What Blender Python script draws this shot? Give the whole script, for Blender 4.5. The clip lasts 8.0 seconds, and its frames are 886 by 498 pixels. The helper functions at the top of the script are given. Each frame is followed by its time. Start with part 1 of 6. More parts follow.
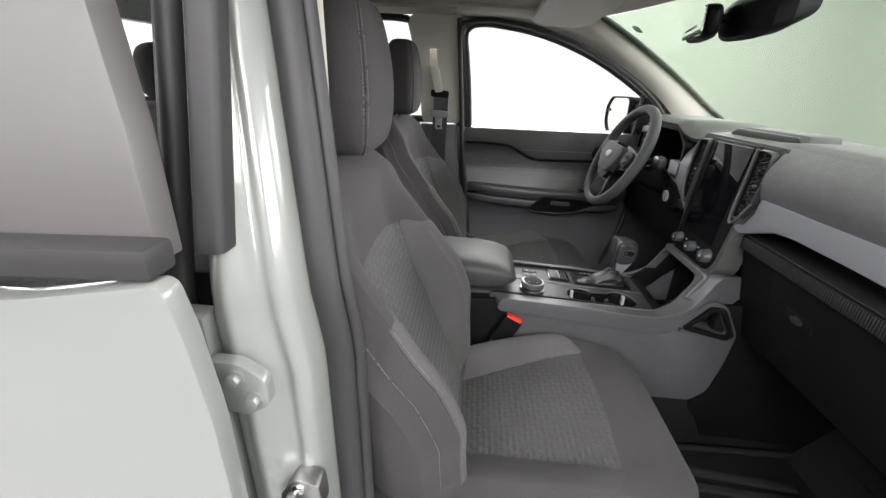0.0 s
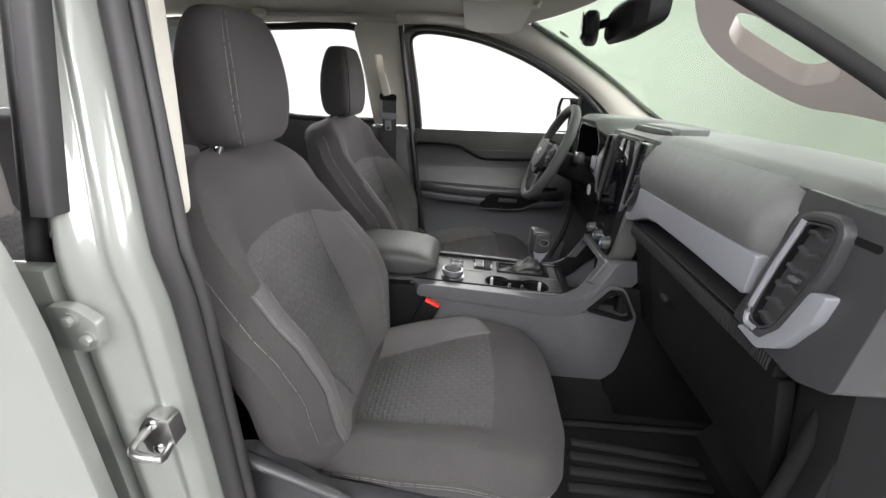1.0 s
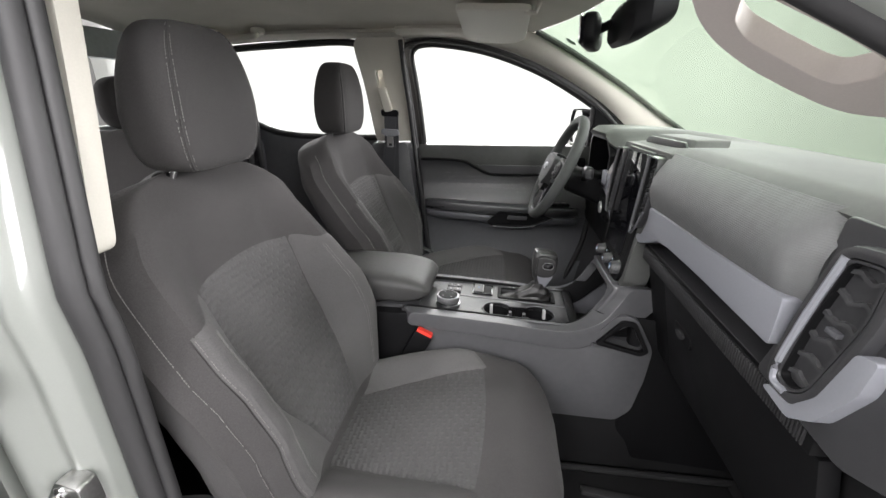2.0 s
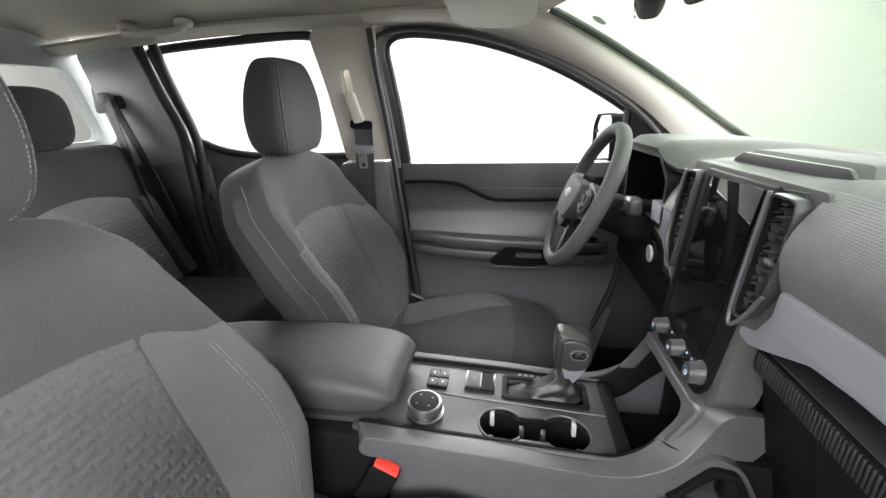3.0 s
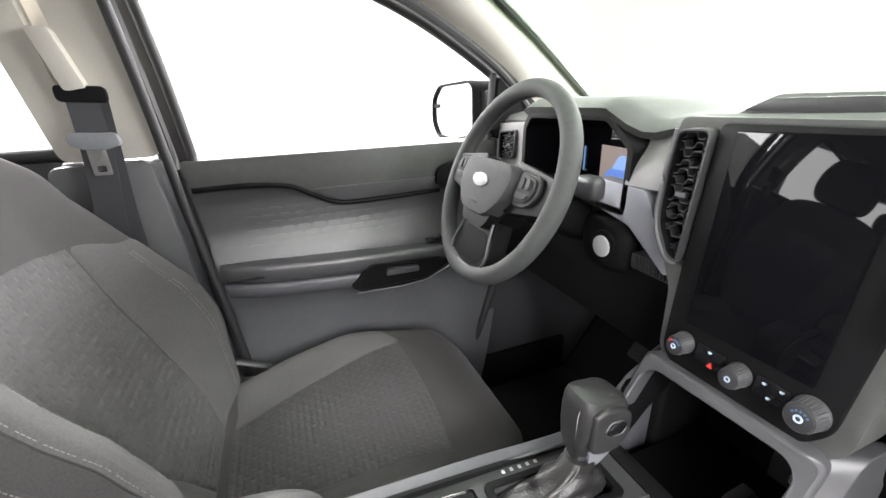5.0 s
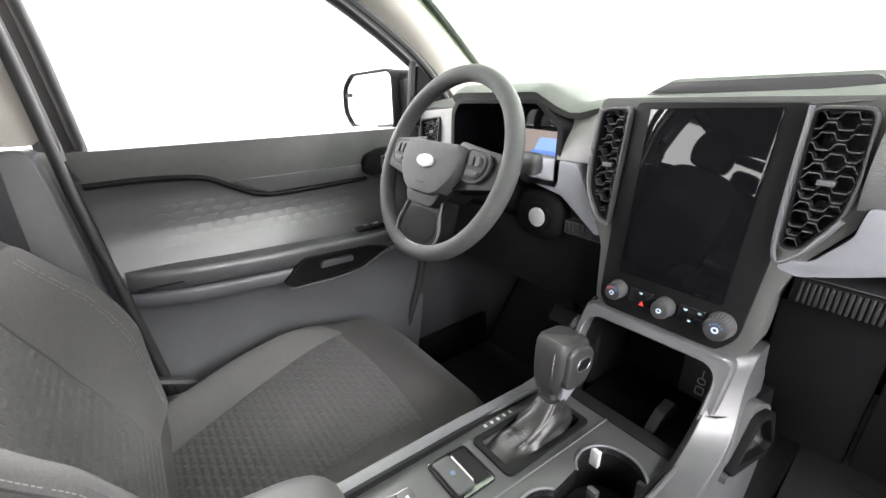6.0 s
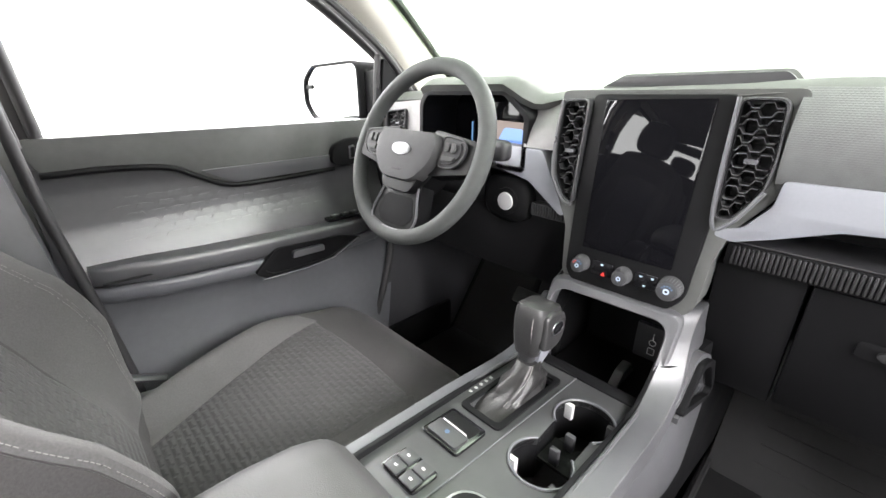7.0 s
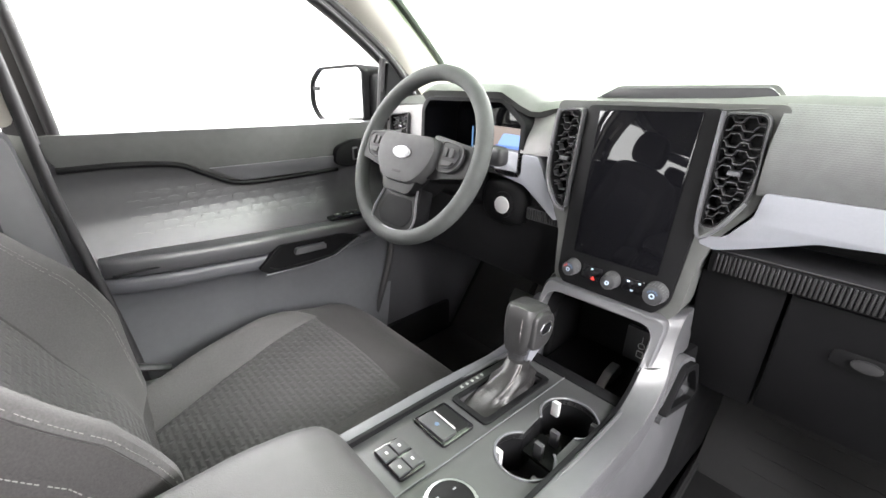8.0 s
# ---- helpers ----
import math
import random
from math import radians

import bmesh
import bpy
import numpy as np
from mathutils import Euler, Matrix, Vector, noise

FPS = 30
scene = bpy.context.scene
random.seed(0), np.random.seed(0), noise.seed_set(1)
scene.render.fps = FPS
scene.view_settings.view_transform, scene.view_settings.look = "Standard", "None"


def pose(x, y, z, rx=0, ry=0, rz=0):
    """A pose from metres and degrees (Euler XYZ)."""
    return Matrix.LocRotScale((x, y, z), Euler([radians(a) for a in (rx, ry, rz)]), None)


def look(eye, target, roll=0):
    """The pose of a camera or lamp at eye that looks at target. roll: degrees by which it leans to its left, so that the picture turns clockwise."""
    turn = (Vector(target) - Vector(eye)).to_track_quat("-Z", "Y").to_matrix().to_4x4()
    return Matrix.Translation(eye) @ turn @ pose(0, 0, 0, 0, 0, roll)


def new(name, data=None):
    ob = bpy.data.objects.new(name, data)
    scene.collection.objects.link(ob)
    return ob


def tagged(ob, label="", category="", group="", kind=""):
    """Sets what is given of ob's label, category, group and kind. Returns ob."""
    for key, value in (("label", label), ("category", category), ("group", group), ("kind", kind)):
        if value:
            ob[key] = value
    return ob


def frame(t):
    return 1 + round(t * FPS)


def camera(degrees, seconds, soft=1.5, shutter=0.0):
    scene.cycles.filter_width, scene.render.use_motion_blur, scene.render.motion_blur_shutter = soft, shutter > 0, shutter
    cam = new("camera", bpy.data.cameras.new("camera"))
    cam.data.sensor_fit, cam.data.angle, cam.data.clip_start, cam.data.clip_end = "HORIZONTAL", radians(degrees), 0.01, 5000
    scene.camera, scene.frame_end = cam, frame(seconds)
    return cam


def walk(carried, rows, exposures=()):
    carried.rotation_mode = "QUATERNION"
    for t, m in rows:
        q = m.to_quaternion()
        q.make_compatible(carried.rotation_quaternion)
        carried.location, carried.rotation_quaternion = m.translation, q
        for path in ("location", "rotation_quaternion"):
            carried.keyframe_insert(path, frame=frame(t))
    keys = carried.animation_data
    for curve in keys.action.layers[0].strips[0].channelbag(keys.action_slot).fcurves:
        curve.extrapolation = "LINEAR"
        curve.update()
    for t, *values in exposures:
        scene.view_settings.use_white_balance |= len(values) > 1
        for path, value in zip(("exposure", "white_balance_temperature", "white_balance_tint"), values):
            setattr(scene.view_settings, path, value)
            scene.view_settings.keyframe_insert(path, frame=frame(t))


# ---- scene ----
# The cabin of a pickup truck in a white studio. x ahead, y to the truck's left, z up from the studio floor.
cam = camera(94.3, 8.0)
PATH = [
    (0, (0.034, -1.105, 1.512), (-0.086, 0.73, 0.726), 1.6),
    (0.5, (0.185, -1.153, 1.506), (0.062, 0.685, 0.729), 1.4),
    (1, (0.281, -1.183, 1.507), (0.134, 0.661, 0.746), 0.9),
    (2.5, (0.371, -0.902, 1.495), (0.046, 0.952, 0.82), -1.7),
    (3, (0.373, -0.654, 1.486), (0.042, 1.204, 0.825), -2.3),
    (3.5, (0.356, -0.488, 1.485), (0.107, 1.384, 0.828), -2.7),
    (4, (0.301, -0.381, 1.48), (0.311, 1.495, 0.787), -2.5),
    (4.5, (0.245, -0.305, 1.448), (0.584, 1.533, 0.737), -2.5),
    (6, (0.075, -0.237, 1.401), (1.192, 1.245, 0.655), -1.0),
    (6.5, (0.033, -0.239, 1.396), (1.253, 1.152, 0.638), -0.6),
    (7, (0.005, -0.242, 1.392), (1.301, 1.079, 0.632), 0.1),
    (7.5, (-0.003, -0.251, 1.395), (1.312, 1.048, 0.628), 0.7),
    (8, (-0.003, -0.269, 1.403), (1.281, 1.064, 0.646), 1.3),
]
walk(cam, [(t, look(eye, target, roll)) for t, eye, target, roll in PATH],
     [(0.0, 0.52), (1.0, 0.58), (2.5, 0.84), (3.5, 1.46), (4.5, 1.7), (6, 2.05), (7, 2.26), (8, 2.32)])

# ---- light ----
world = bpy.data.worlds.new("studio_air")
scene.world = world
world.use_nodes = True
world.node_tree.nodes["Background"].inputs[0].default_value = (1.0, 1.0, 0.98, 1)
world.node_tree.nodes["Background"].inputs[1].default_value = 0.35


def area_lamp(name, eye, target, sx, sy, watts, colour=(1, 0.98, 0.995)):
    data = bpy.data.lights.new(name, "AREA")
    data.shape, data.size, data.size_y, data.energy, data.color = "RECTANGLE", sx, sy, watts, colour
    ob = new(name, data)
    ob.matrix_world = look(eye, target)
    return ob


for cx in (-2.4, 0.0, 2.4):
    for cy in (-2.6, 0.0, 2.6):
        area_lamp("studio_light_panel", (cx, cy, 4.1), (cx, cy, 0.0), 1.1, 1.9, 22)
area_lamp("studio_light_panel", (5.2, 0.0, 2.6), (0.0, 0.0, 1.5), 7.0, 1.4, 420)
area_lamp("studio_light_panel", (-0.7, 4.7, 3.3), (-0.7, 0.0, 1.3), 9.4, 1.8, 540)
area_lamp("studio_light_panel", (-6.7, 0.8, 2.5), (0.0, 0.8, 1.9), 9.5, 2.2, 350)
for cx in (-2.6, -0.9, 0.8, 2.5):
    area_lamp("studio_light_panel", (cx, -4.5, 3.6), (cx * 0.4, 0.0, 1.1), 0.9, 1.5, 88)
# ---- materials ----


def material(name, colour, rough=0.5, metal=0.0, grain=60.0, vary=0.12, bump=0.0, bump_scale=400.0, coat=0.0, sheen=0.0, spec=0.5):
    """A surface with cloudy variation at two scales and a fine relief."""
    m = bpy.data.materials.new(name)
    m.use_nodes = True
    n, l = m.node_tree.nodes, m.node_tree.links
    b = n["Principled BSDF"]
    b.inputs["Metallic"].default_value = metal
    b.inputs["Coat Weight"].default_value = coat
    b.inputs["Coat Roughness"].default_value = 0.04
    b.inputs["Sheen Weight"].default_value = sheen
    b.inputs["Specular IOR Level"].default_value = spec
    at = n.new("ShaderNodeTexCoord")
    big, small = n.new("ShaderNodeTexNoise"), n.new("ShaderNodeTexNoise")
    big.inputs["Scale"].default_value, small.inputs["Scale"].default_value = 7.0, grain
    big.inputs["Detail"].default_value = small.inputs["Detail"].default_value = 4.0
    mix = n.new("ShaderNodeMath")
    mix.operation = "ADD"
    ramp = n.new("ShaderNodeMapRange")
    ramp.inputs["From Min"].default_value, ramp.inputs["From Max"].default_value = 0.6, 1.4
    ramp.inputs["To Min"].default_value, ramp.inputs["To Max"].default_value = 1 - vary, 1 + vary
    times = n.new("ShaderNodeVectorMath")
    times.operation = "SCALE"
    times.inputs[0].default_value = colour
    for tex in (big, small):
        l.new(at.outputs["Object"], tex.inputs["Vector"])
    l.new(big.outputs["Fac"], mix.inputs[0])
    l.new(small.outputs["Fac"], mix.inputs[1])
    l.new(mix.outputs[0], ramp.inputs["Value"])
    l.new(ramp.outputs[0], times.inputs["Scale"])
    l.new(times.outputs[0], b.inputs["Base Color"])
    shine = n.new("ShaderNodeMapRange")
    shine.inputs["From Min"].default_value, shine.inputs["From Max"].default_value = 0.3, 0.7
    shine.inputs["To Min"].default_value, shine.inputs["To Max"].default_value = max(0.0, rough - 0.4 * vary), min(1.0, rough + 0.4 * vary)
    l.new(big.outputs["Fac"], shine.inputs["Value"])
    l.new(shine.outputs[0], b.inputs["Roughness"])
    if bump:
        fine = n.new("ShaderNodeTexNoise")
        fine.inputs["Scale"].default_value = bump_scale
        fine.inputs["Detail"].default_value = 3.0
        rise = n.new("ShaderNodeBump")
        rise.inputs["Strength"].default_value, rise.inputs["Distance"].default_value = bump, 0.001
        l.new(at.outputs["Object"], fine.inputs["Vector"])
        l.new(fine.outputs["Fac"], rise.inputs["Height"])
        l.new(rise.outputs[0], b.inputs["Normal"])
    return m


def add_bricks(m, axes, width, height, depth, strength=0.8):
    """Staggered embossed lozenges over a material's fine relief, in two of the object's axes."""
    n, l = m.node_tree.nodes, m.node_tree.links
    b = n["Principled BSDF"]
    at = next(x for x in n if x.type == "TEX_COORD")
    apart, put = n.new("ShaderNodeSeparateXYZ"), n.new("ShaderNodeCombineXYZ")
    l.new(at.outputs["Object"], apart.inputs[0])
    l.new(apart.outputs[axes[0]], put.inputs[0])
    l.new(apart.outputs[axes[1]], put.inputs[1])
    brick = n.new("ShaderNodeTexBrick")
    brick.inputs["Scale"].default_value = 1.0
    brick.inputs["Brick Width"].default_value, brick.inputs["Row Height"].default_value = width, height
    brick.inputs["Mortar Size"].default_value, brick.inputs["Mortar Smooth"].default_value = height * 0.5, 1.0
    l.new(put.outputs[0], brick.inputs["Vector"])
    rise = n.new("ShaderNodeBump")
    rise.invert = True
    rise.inputs["Strength"].default_value, rise.inputs["Distance"].default_value = strength, depth
    l.new(brick.outputs["Fac"], rise.inputs["Height"])
    old = b.inputs["Normal"].links
    if old:
        l.new(old[0].from_socket, rise.inputs["Normal"])
    l.new(rise.outputs[0], b.inputs["Normal"])
    return m


def clear_glass(name, tint, gloss=1.0):
    """Thin glass: it lets light through and shines the more the flatter it is seen."""
    m = bpy.data.materials.new(name)
    m.use_nodes = True
    n, l = m.node_tree.nodes, m.node_tree.links
    n.remove(n["Principled BSDF"])
    out = n["Material Output"]
    see, shine, mix, edge, steep, part_of = (n.new(k) for k in ("ShaderNodeBsdfTransparent", "ShaderNodeBsdfGlossy", "ShaderNodeMixShader", "ShaderNodeLayerWeight", "ShaderNodeMath", "ShaderNodeMath"))
    see.inputs[0].default_value = (*tint, 1)
    shine.inputs["Roughness"].default_value = 0.02
    steep.operation, steep.inputs[1].default_value = "POWER", 5.0
    part_of.operation, part_of.inputs[1].default_value, part_of.inputs[2].default_value = "MULTIPLY_ADD", 0.3 * gloss, 0.015 * gloss
    edge.inputs["Blend"].default_value = 0.5
    l.new(edge.outputs["Facing"], steep.inputs[0])
    l.new(steep.outputs[0], part_of.inputs[0])
    l.new(part_of.outputs[0], mix.inputs[0])
    l.new(see.outputs[0], mix.inputs[1])
    l.new(shine.outputs[0], mix.inputs[2])
    l.new(mix.outputs[0], out.inputs[0])
    return m


def glowing(name, colour, strength):
    m = bpy.data.materials.new(name)
    m.use_nodes = True
    b = m.node_tree.nodes["Principled BSDF"]
    b.inputs["Base Color"].default_value = (0.01, 0.01, 0.01, 1)
    b.inputs["Emission Color"].default_value = (*colour, 1)
    b.inputs["Emission Strength"].default_value = strength
    return m


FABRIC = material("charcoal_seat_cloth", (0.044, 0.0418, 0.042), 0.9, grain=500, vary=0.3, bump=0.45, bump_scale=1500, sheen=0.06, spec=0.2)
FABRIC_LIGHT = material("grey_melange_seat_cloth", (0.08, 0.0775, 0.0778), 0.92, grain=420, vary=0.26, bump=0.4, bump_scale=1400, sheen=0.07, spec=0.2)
# One cloth in three tones: darker lying flat, bench lightened for missing rear light.
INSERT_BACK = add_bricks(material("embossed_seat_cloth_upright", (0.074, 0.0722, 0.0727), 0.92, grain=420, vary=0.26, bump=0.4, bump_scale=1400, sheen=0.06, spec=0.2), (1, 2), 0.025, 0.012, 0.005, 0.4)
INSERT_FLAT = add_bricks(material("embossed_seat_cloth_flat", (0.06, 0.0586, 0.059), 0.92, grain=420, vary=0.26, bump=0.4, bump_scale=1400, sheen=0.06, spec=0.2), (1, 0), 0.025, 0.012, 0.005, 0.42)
INSERT_BENCH_LIT = add_bricks(material("embossed_bench_cloth_lightened", (0.15, 0.1465, 0.147), 0.92, grain=1100, vary=0.28, bump=0.4, bump_scale=1400, sheen=0.07, spec=0.2), (1, 2), 0.03, 0.014, 0.005, 0.5)
THREAD = material("pale_grey_thread", (0.17, 0.165, 0.16), 0.8, spec=0.2)
PAD = material("soft_grey_dash_skin", (0.07, 0.072, 0.069), 0.68, bump=0.35, bump_scale=700, spec=0.3)
SHOULDER = material("pale_grey_dash_panel", (0.2, 0.195, 0.195), 0.5, bump=0.2, bump_scale=900, spec=0.4)
PAD_MESH = add_bricks(material("knurled_dash_skin", (0.115, 0.117, 0.117), 0.55, bump=0.15, bump_scale=900, spec=0.35), (1, 2), 0.005, 0.0026, 0.001, 0.3)
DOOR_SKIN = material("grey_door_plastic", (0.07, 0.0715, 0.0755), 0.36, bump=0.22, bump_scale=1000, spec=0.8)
# Darker than the door plastic: shade under the upper ledge put into the colour.
DOOR_INSERT = material("shade_toned_door_skin", (0.052, 0.052, 0.055), 0.4, bump=0.25, bump_scale=900, spec=0.85)
CONSOLE_SIDE = material("mid_grey_console_plastic", (0.068, 0.068, 0.072), 0.36, bump=0.22, bump_scale=1000, spec=0.5)
RIB = material("dark_ribbed_plastic", (0.02, 0.02, 0.021), 0.6, bump=0.1, bump_scale=900, spec=0.25)
# For real black parts, and for footwell shade painted on the passenger side.
MATTE = material("matte_black_and_footwell_shade", (0.008, 0.008, 0.0085), 0.85, bump=0.2, bump_scale=900, spec=0.1)
CONSOLE_TOP = material("charcoal_console_plastic", (0.038, 0.0385, 0.0395), 0.38, bump=0.2, bump_scale=1000, spec=0.5)
VANE = material("grey_vane_plastic", (0.045, 0.045, 0.047), 0.42, bump=0.1, bump_scale=1000)
PLASTIC = material("dark_grained_plastic", (0.032, 0.032, 0.034), 0.4, bump=0.22, bump_scale=1000, spec=0.45)
PLASTIC_GREY = material("grey_grained_plastic", (0.078, 0.079, 0.086), 0.4, bump=0.22, bump_scale=1000, spec=0.45)
PLASTIC_BLACK = material("black_plastic", (0.0055, 0.0055, 0.006), 0.55, bump=0.12, bump_scale=1000, spec=0.13)
GLOSS_BLACK = material("piano_black_plastic", (0.008, 0.008, 0.009), 0.08, vary=0.05)
TINTED = material("smoked_window_panel", (0.075, 0.068, 0.068), 0.5, vary=0.04, coat=0.0, spec=0.6)
RUBBER = material("black_rubber_seal", (0.02, 0.0195, 0.0205), 0.6, bump=0.1, bump_scale=700)
SILVER = material("satin_silver_trim", (0.235, 0.24, 0.265), 0.48, metal=0.3, grain=300, vary=0.04)
SATIN = material("satin_grey_trim", (0.085, 0.085, 0.09), 0.4, metal=0.3, grain=300, vary=0.03)
CHROME = material("chrome", (0.75, 0.75, 0.76), 0.14, metal=1.0, vary=0.05)
HEADLINER = material("woven_grey_headliner", (0.45, 0.433, 0.388), 0.95, grain=800, vary=0.1, bump=0.3, bump_scale=1200, spec=0.1)
PILLAR = material("warm_grey_pillar_plastic", (0.5, 0.48, 0.43), 0.6, grain=400, vary=0.05, bump=0.15, bump_scale=900, spec=0.35)
GRIP = material("pinkish_grey_handle_plastic", (0.5, 0.455, 0.43), 0.55, grain=400, vary=0.05, bump=0.12, bump_scale=900, spec=0.4)
PILLAR_DARK = material("slate_grey_pillar_plastic", (0.4, 0.43, 0.425), 0.55, bump=0.2, bump_scale=900, spec=0.4)
PAINT = material("pale_sage_car_paint", (0.19, 0.2, 0.186), 0.3, grain=500, vary=0.03, coat=1.0)
STEEL = material("bare_steel", (0.5, 0.5, 0.49), 0.35, metal=1.0, grain=200, vary=0.15)
ARM_SKIN = material("dark_grey_armrest_skin", (0.05, 0.0495, 0.049), 0.55, bump=0.35, bump_scale=700, spec=0.35)
DIAL_METAL = material("knurled_dark_metal", (0.32, 0.32, 0.33), 0.34, metal=1.0, vary=0.08)
LEATHER = material("black_grained_leather", (0.02, 0.0197, 0.02), 0.42, bump=0.4, bump_scale=600, spec=0.5)
BOOT_HIDE = material("glossy_black_leather", (0.013, 0.0127, 0.0125), 0.42, bump=0.7, bump_scale=350, spec=0.5)
BRIGHT = material("brushed_silver_button", (0.62, 0.62, 0.62), 0.3, metal=0.4, grain=300, vary=0.06)
WHEEL_SWITCH = material("matte_switch_plastic", (0.024, 0.024, 0.025), 0.7, bump=0.1, bump_scale=1000, spec=0.15)
BADGE = material("satin_badge_metal", (0.2, 0.2, 0.21), 0.5, metal=0.5, grain=300, vary=0.06, spec=0.3)
WHEEL_PAD = material("grey_airbag_skin", (0.05, 0.05, 0.051), 0.78, bump=0.3, bump_scale=1000, spec=0.15)
RIM_SKIN = material("grey_urethane_rim", (0.052, 0.055, 0.0535), 0.74, bump=0.25, bump_scale=1200, spec=0.25)
CARPET = material("black_carpet", (0.01, 0.01, 0.0105), 0.95, grain=900, vary=0.3, bump=0.6, bump_scale=900, spec=0.1)
PEDAL = material("grey_pedal_rubber", (0.055, 0.058, 0.055), 0.6, bump=0.2, bump_scale=500)
MAT_RUBBER = material("black_rubber_mat", (0.012, 0.012, 0.0125), 0.6, bump=0.2, bump_scale=500, spec=0.25)
RED = material("red_plastic", (0.75, 0.05, 0.035), 0.4, vary=0.05)
WHITE_WALL = material("white_studio_paint", (0.53, 0.53, 0.517), 0.8, grain=20, vary=0.02, spec=0.2)
GREY_WALL = material("grey_studio_paint", (0.2, 0.197, 0.195), 0.85, grain=20, vary=0.03, spec=0.2)
WHITE_FLOOR = material("white_studio_floor", (0.28, 0.28, 0.275), 0.45, grain=30, vary=0.05, spec=0.3)
MIRROR = material("mirror_silver", (0.92, 0.92, 0.92), 0.01, metal=1.0, vary=0.0)
SCREEN = material("black_display_glass", (0.004, 0.004, 0.005), 0.03, vary=0.0, spec=0.22)
WEBBING = add_bricks(material("black_belt_webbing", (0.04, 0.041, 0.045), 0.6, grain=700, vary=0.15, spec=0.3), (2, 0), 0.003, 0.0015, 0.0006, 0.5)
BELT_GREY = material("grey_belt_plastic", (0.16, 0.165, 0.175), 0.5, spec=0.4)
MARK_WHITE = material("white_print", (0.42, 0.42, 0.42), 0.6, vary=0.03)
MARK_BLUE = glowing("blue_backlit_print", (0.25, 0.5, 0.9), 0.16)
MARK_PALE = material("pale_blue_print", (0.42, 0.52, 0.62), 0.6, vary=0.03)
MARK_RED = glowing("red_backlit_print", (0.9, 0.05, 0.04), 0.3)
GLASS_SIDE = clear_glass("side_glass", (0.95, 0.96, 0.95))
GLASS_FRONT = clear_glass("green_windscreen_glass", (0.76, 0.835, 0.75))

# ---- mesh tools ----


def finish(bm, name, mats, angle=38):
    bmesh.ops.recalc_face_normals(bm, faces=bm.faces)
    me = bpy.data.meshes.new(name)
    bm.to_mesh(me)
    bm.free()
    for p in me.polygons:
        p.use_smooth = True
    me.set_sharp_from_angle(angle=radians(angle))
    for m in mats if isinstance(mats, (list, tuple)) else [mats]:
        me.materials.append(m)
    return me


def thing(name, at, label, category, group="", kind=""):
    ob = new(name)
    ob.location = at
    ob.empty_display_size = 0.05
    return tagged(ob, label, category, group, kind)


def part(name, bm, mats, parent, label="", angle=38):
    """One mesh, in world places, as a part of a thing or of a part."""
    ob = new(name, finish(bm, name, mats, angle))
    ob.parent = parent
    top = parent
    while top.parent:
        top = top.parent
    if parent.parent is None:
        ob.matrix_parent_inverse = Matrix.Translation(-top.location)
    return tagged(ob, label)


def whole(name, bm, mats, label, category, group="", kind="", angle=38):
    return tagged(new(name, finish(bm, name, mats, angle)), label, category, group, kind)


def moved(bm, f):
    for v in bm.verts:
        v.co = f(v.co)
    return bm


def join(*bms):
    """Several pieces as one bmesh."""
    out = bmesh.new()
    for b in bms:
        me = bpy.data.meshes.new("piece")
        b.to_mesh(me)
        b.free()
        out.from_mesh(me)
        bpy.data.meshes.remove(me)
    return out


def soften(bm, r, seg=2, angle=30):
    edges = [e for e in bm.edges if len(e.link_faces) == 2 and e.calc_face_angle(0) > radians(angle)]
    bmesh.ops.bevel(bm, geom=edges, offset=r, segments=seg, profile=0.6, affect="EDGES", clamp_overlap=True)
    return bm


def box(x0, x1, y0, y1, z0, z1, r=0.0, seg=2):
    bm = bmesh.new()
    bmesh.ops.create_cube(bm, size=1)
    for v in bm.verts:
        v.co = ((x0 + x1) / 2 + v.co.x * (x1 - x0), (y0 + y1) / 2 + v.co.y * (y1 - y0), (z0 + z1) / 2 + v.co.z * (z1 - z0))
    return soften(bm, r, seg) if r else bm


def spread(axis, a, b, c):
    return {"x": (c, a, b), "y": (a, c, b), "z": (a, b, c)}[axis]


def prism(axis, outline, lo, hi, r=0.0, seg=2, holes=()):
    """An outline in the two other axes (in xyz order), pushed from lo to hi along an axis, with openings through it."""
    bm = bmesh.new()
    for loop in (outline, *holes):
        vs = [bm.verts.new(spread(axis, a, b, lo)) for a, b in loop]
        for i, v in enumerate(vs):
            bm.edges.new((v, vs[i - 1]))
    if holes:
        bmesh.ops.triangle_fill(bm, use_beauty=True, edges=bm.edges[:])
    else:
        bm.faces.new(vs)
    got = bmesh.ops.extrude_face_region(bm, geom=bm.faces[:])
    k = "xyz".index(axis)
    for g in got["geom"]:
        if isinstance(g, bmesh.types.BMVert):
            g.co[k] = hi
    bmesh.ops.recalc_face_normals(bm, faces=bm.faces)
    return soften(bm, r, seg, 25) if r else bm


def rounded(outline, r, n=4):
    """An outline with its corners rounded."""
    out = []
    for i, p in enumerate(outline):
        p, a, b = Vector(p), Vector(outline[i - 1]), Vector(outline[(i + 1) % len(outline)])
        da, db = (a - p), (b - p)
        cut = min(r, da.length * 0.45, db.length * 0.45)
        s, e = p + da.normalized() * cut, p + db.normalized() * cut
        for k in range(n + 1):
            t = k / n
            q = s * (1 - t) ** 2 + p * 2 * t * (1 - t) + e * t * t
            out.append((q.x, q.y))
    return out


def circle(cx, cy, r, n=24, ry=None):
    return [(cx + r * math.cos(2 * math.pi * k / n), cy + (ry or r) * math.sin(2 * math.pi * k / n)) for k in range(n)]


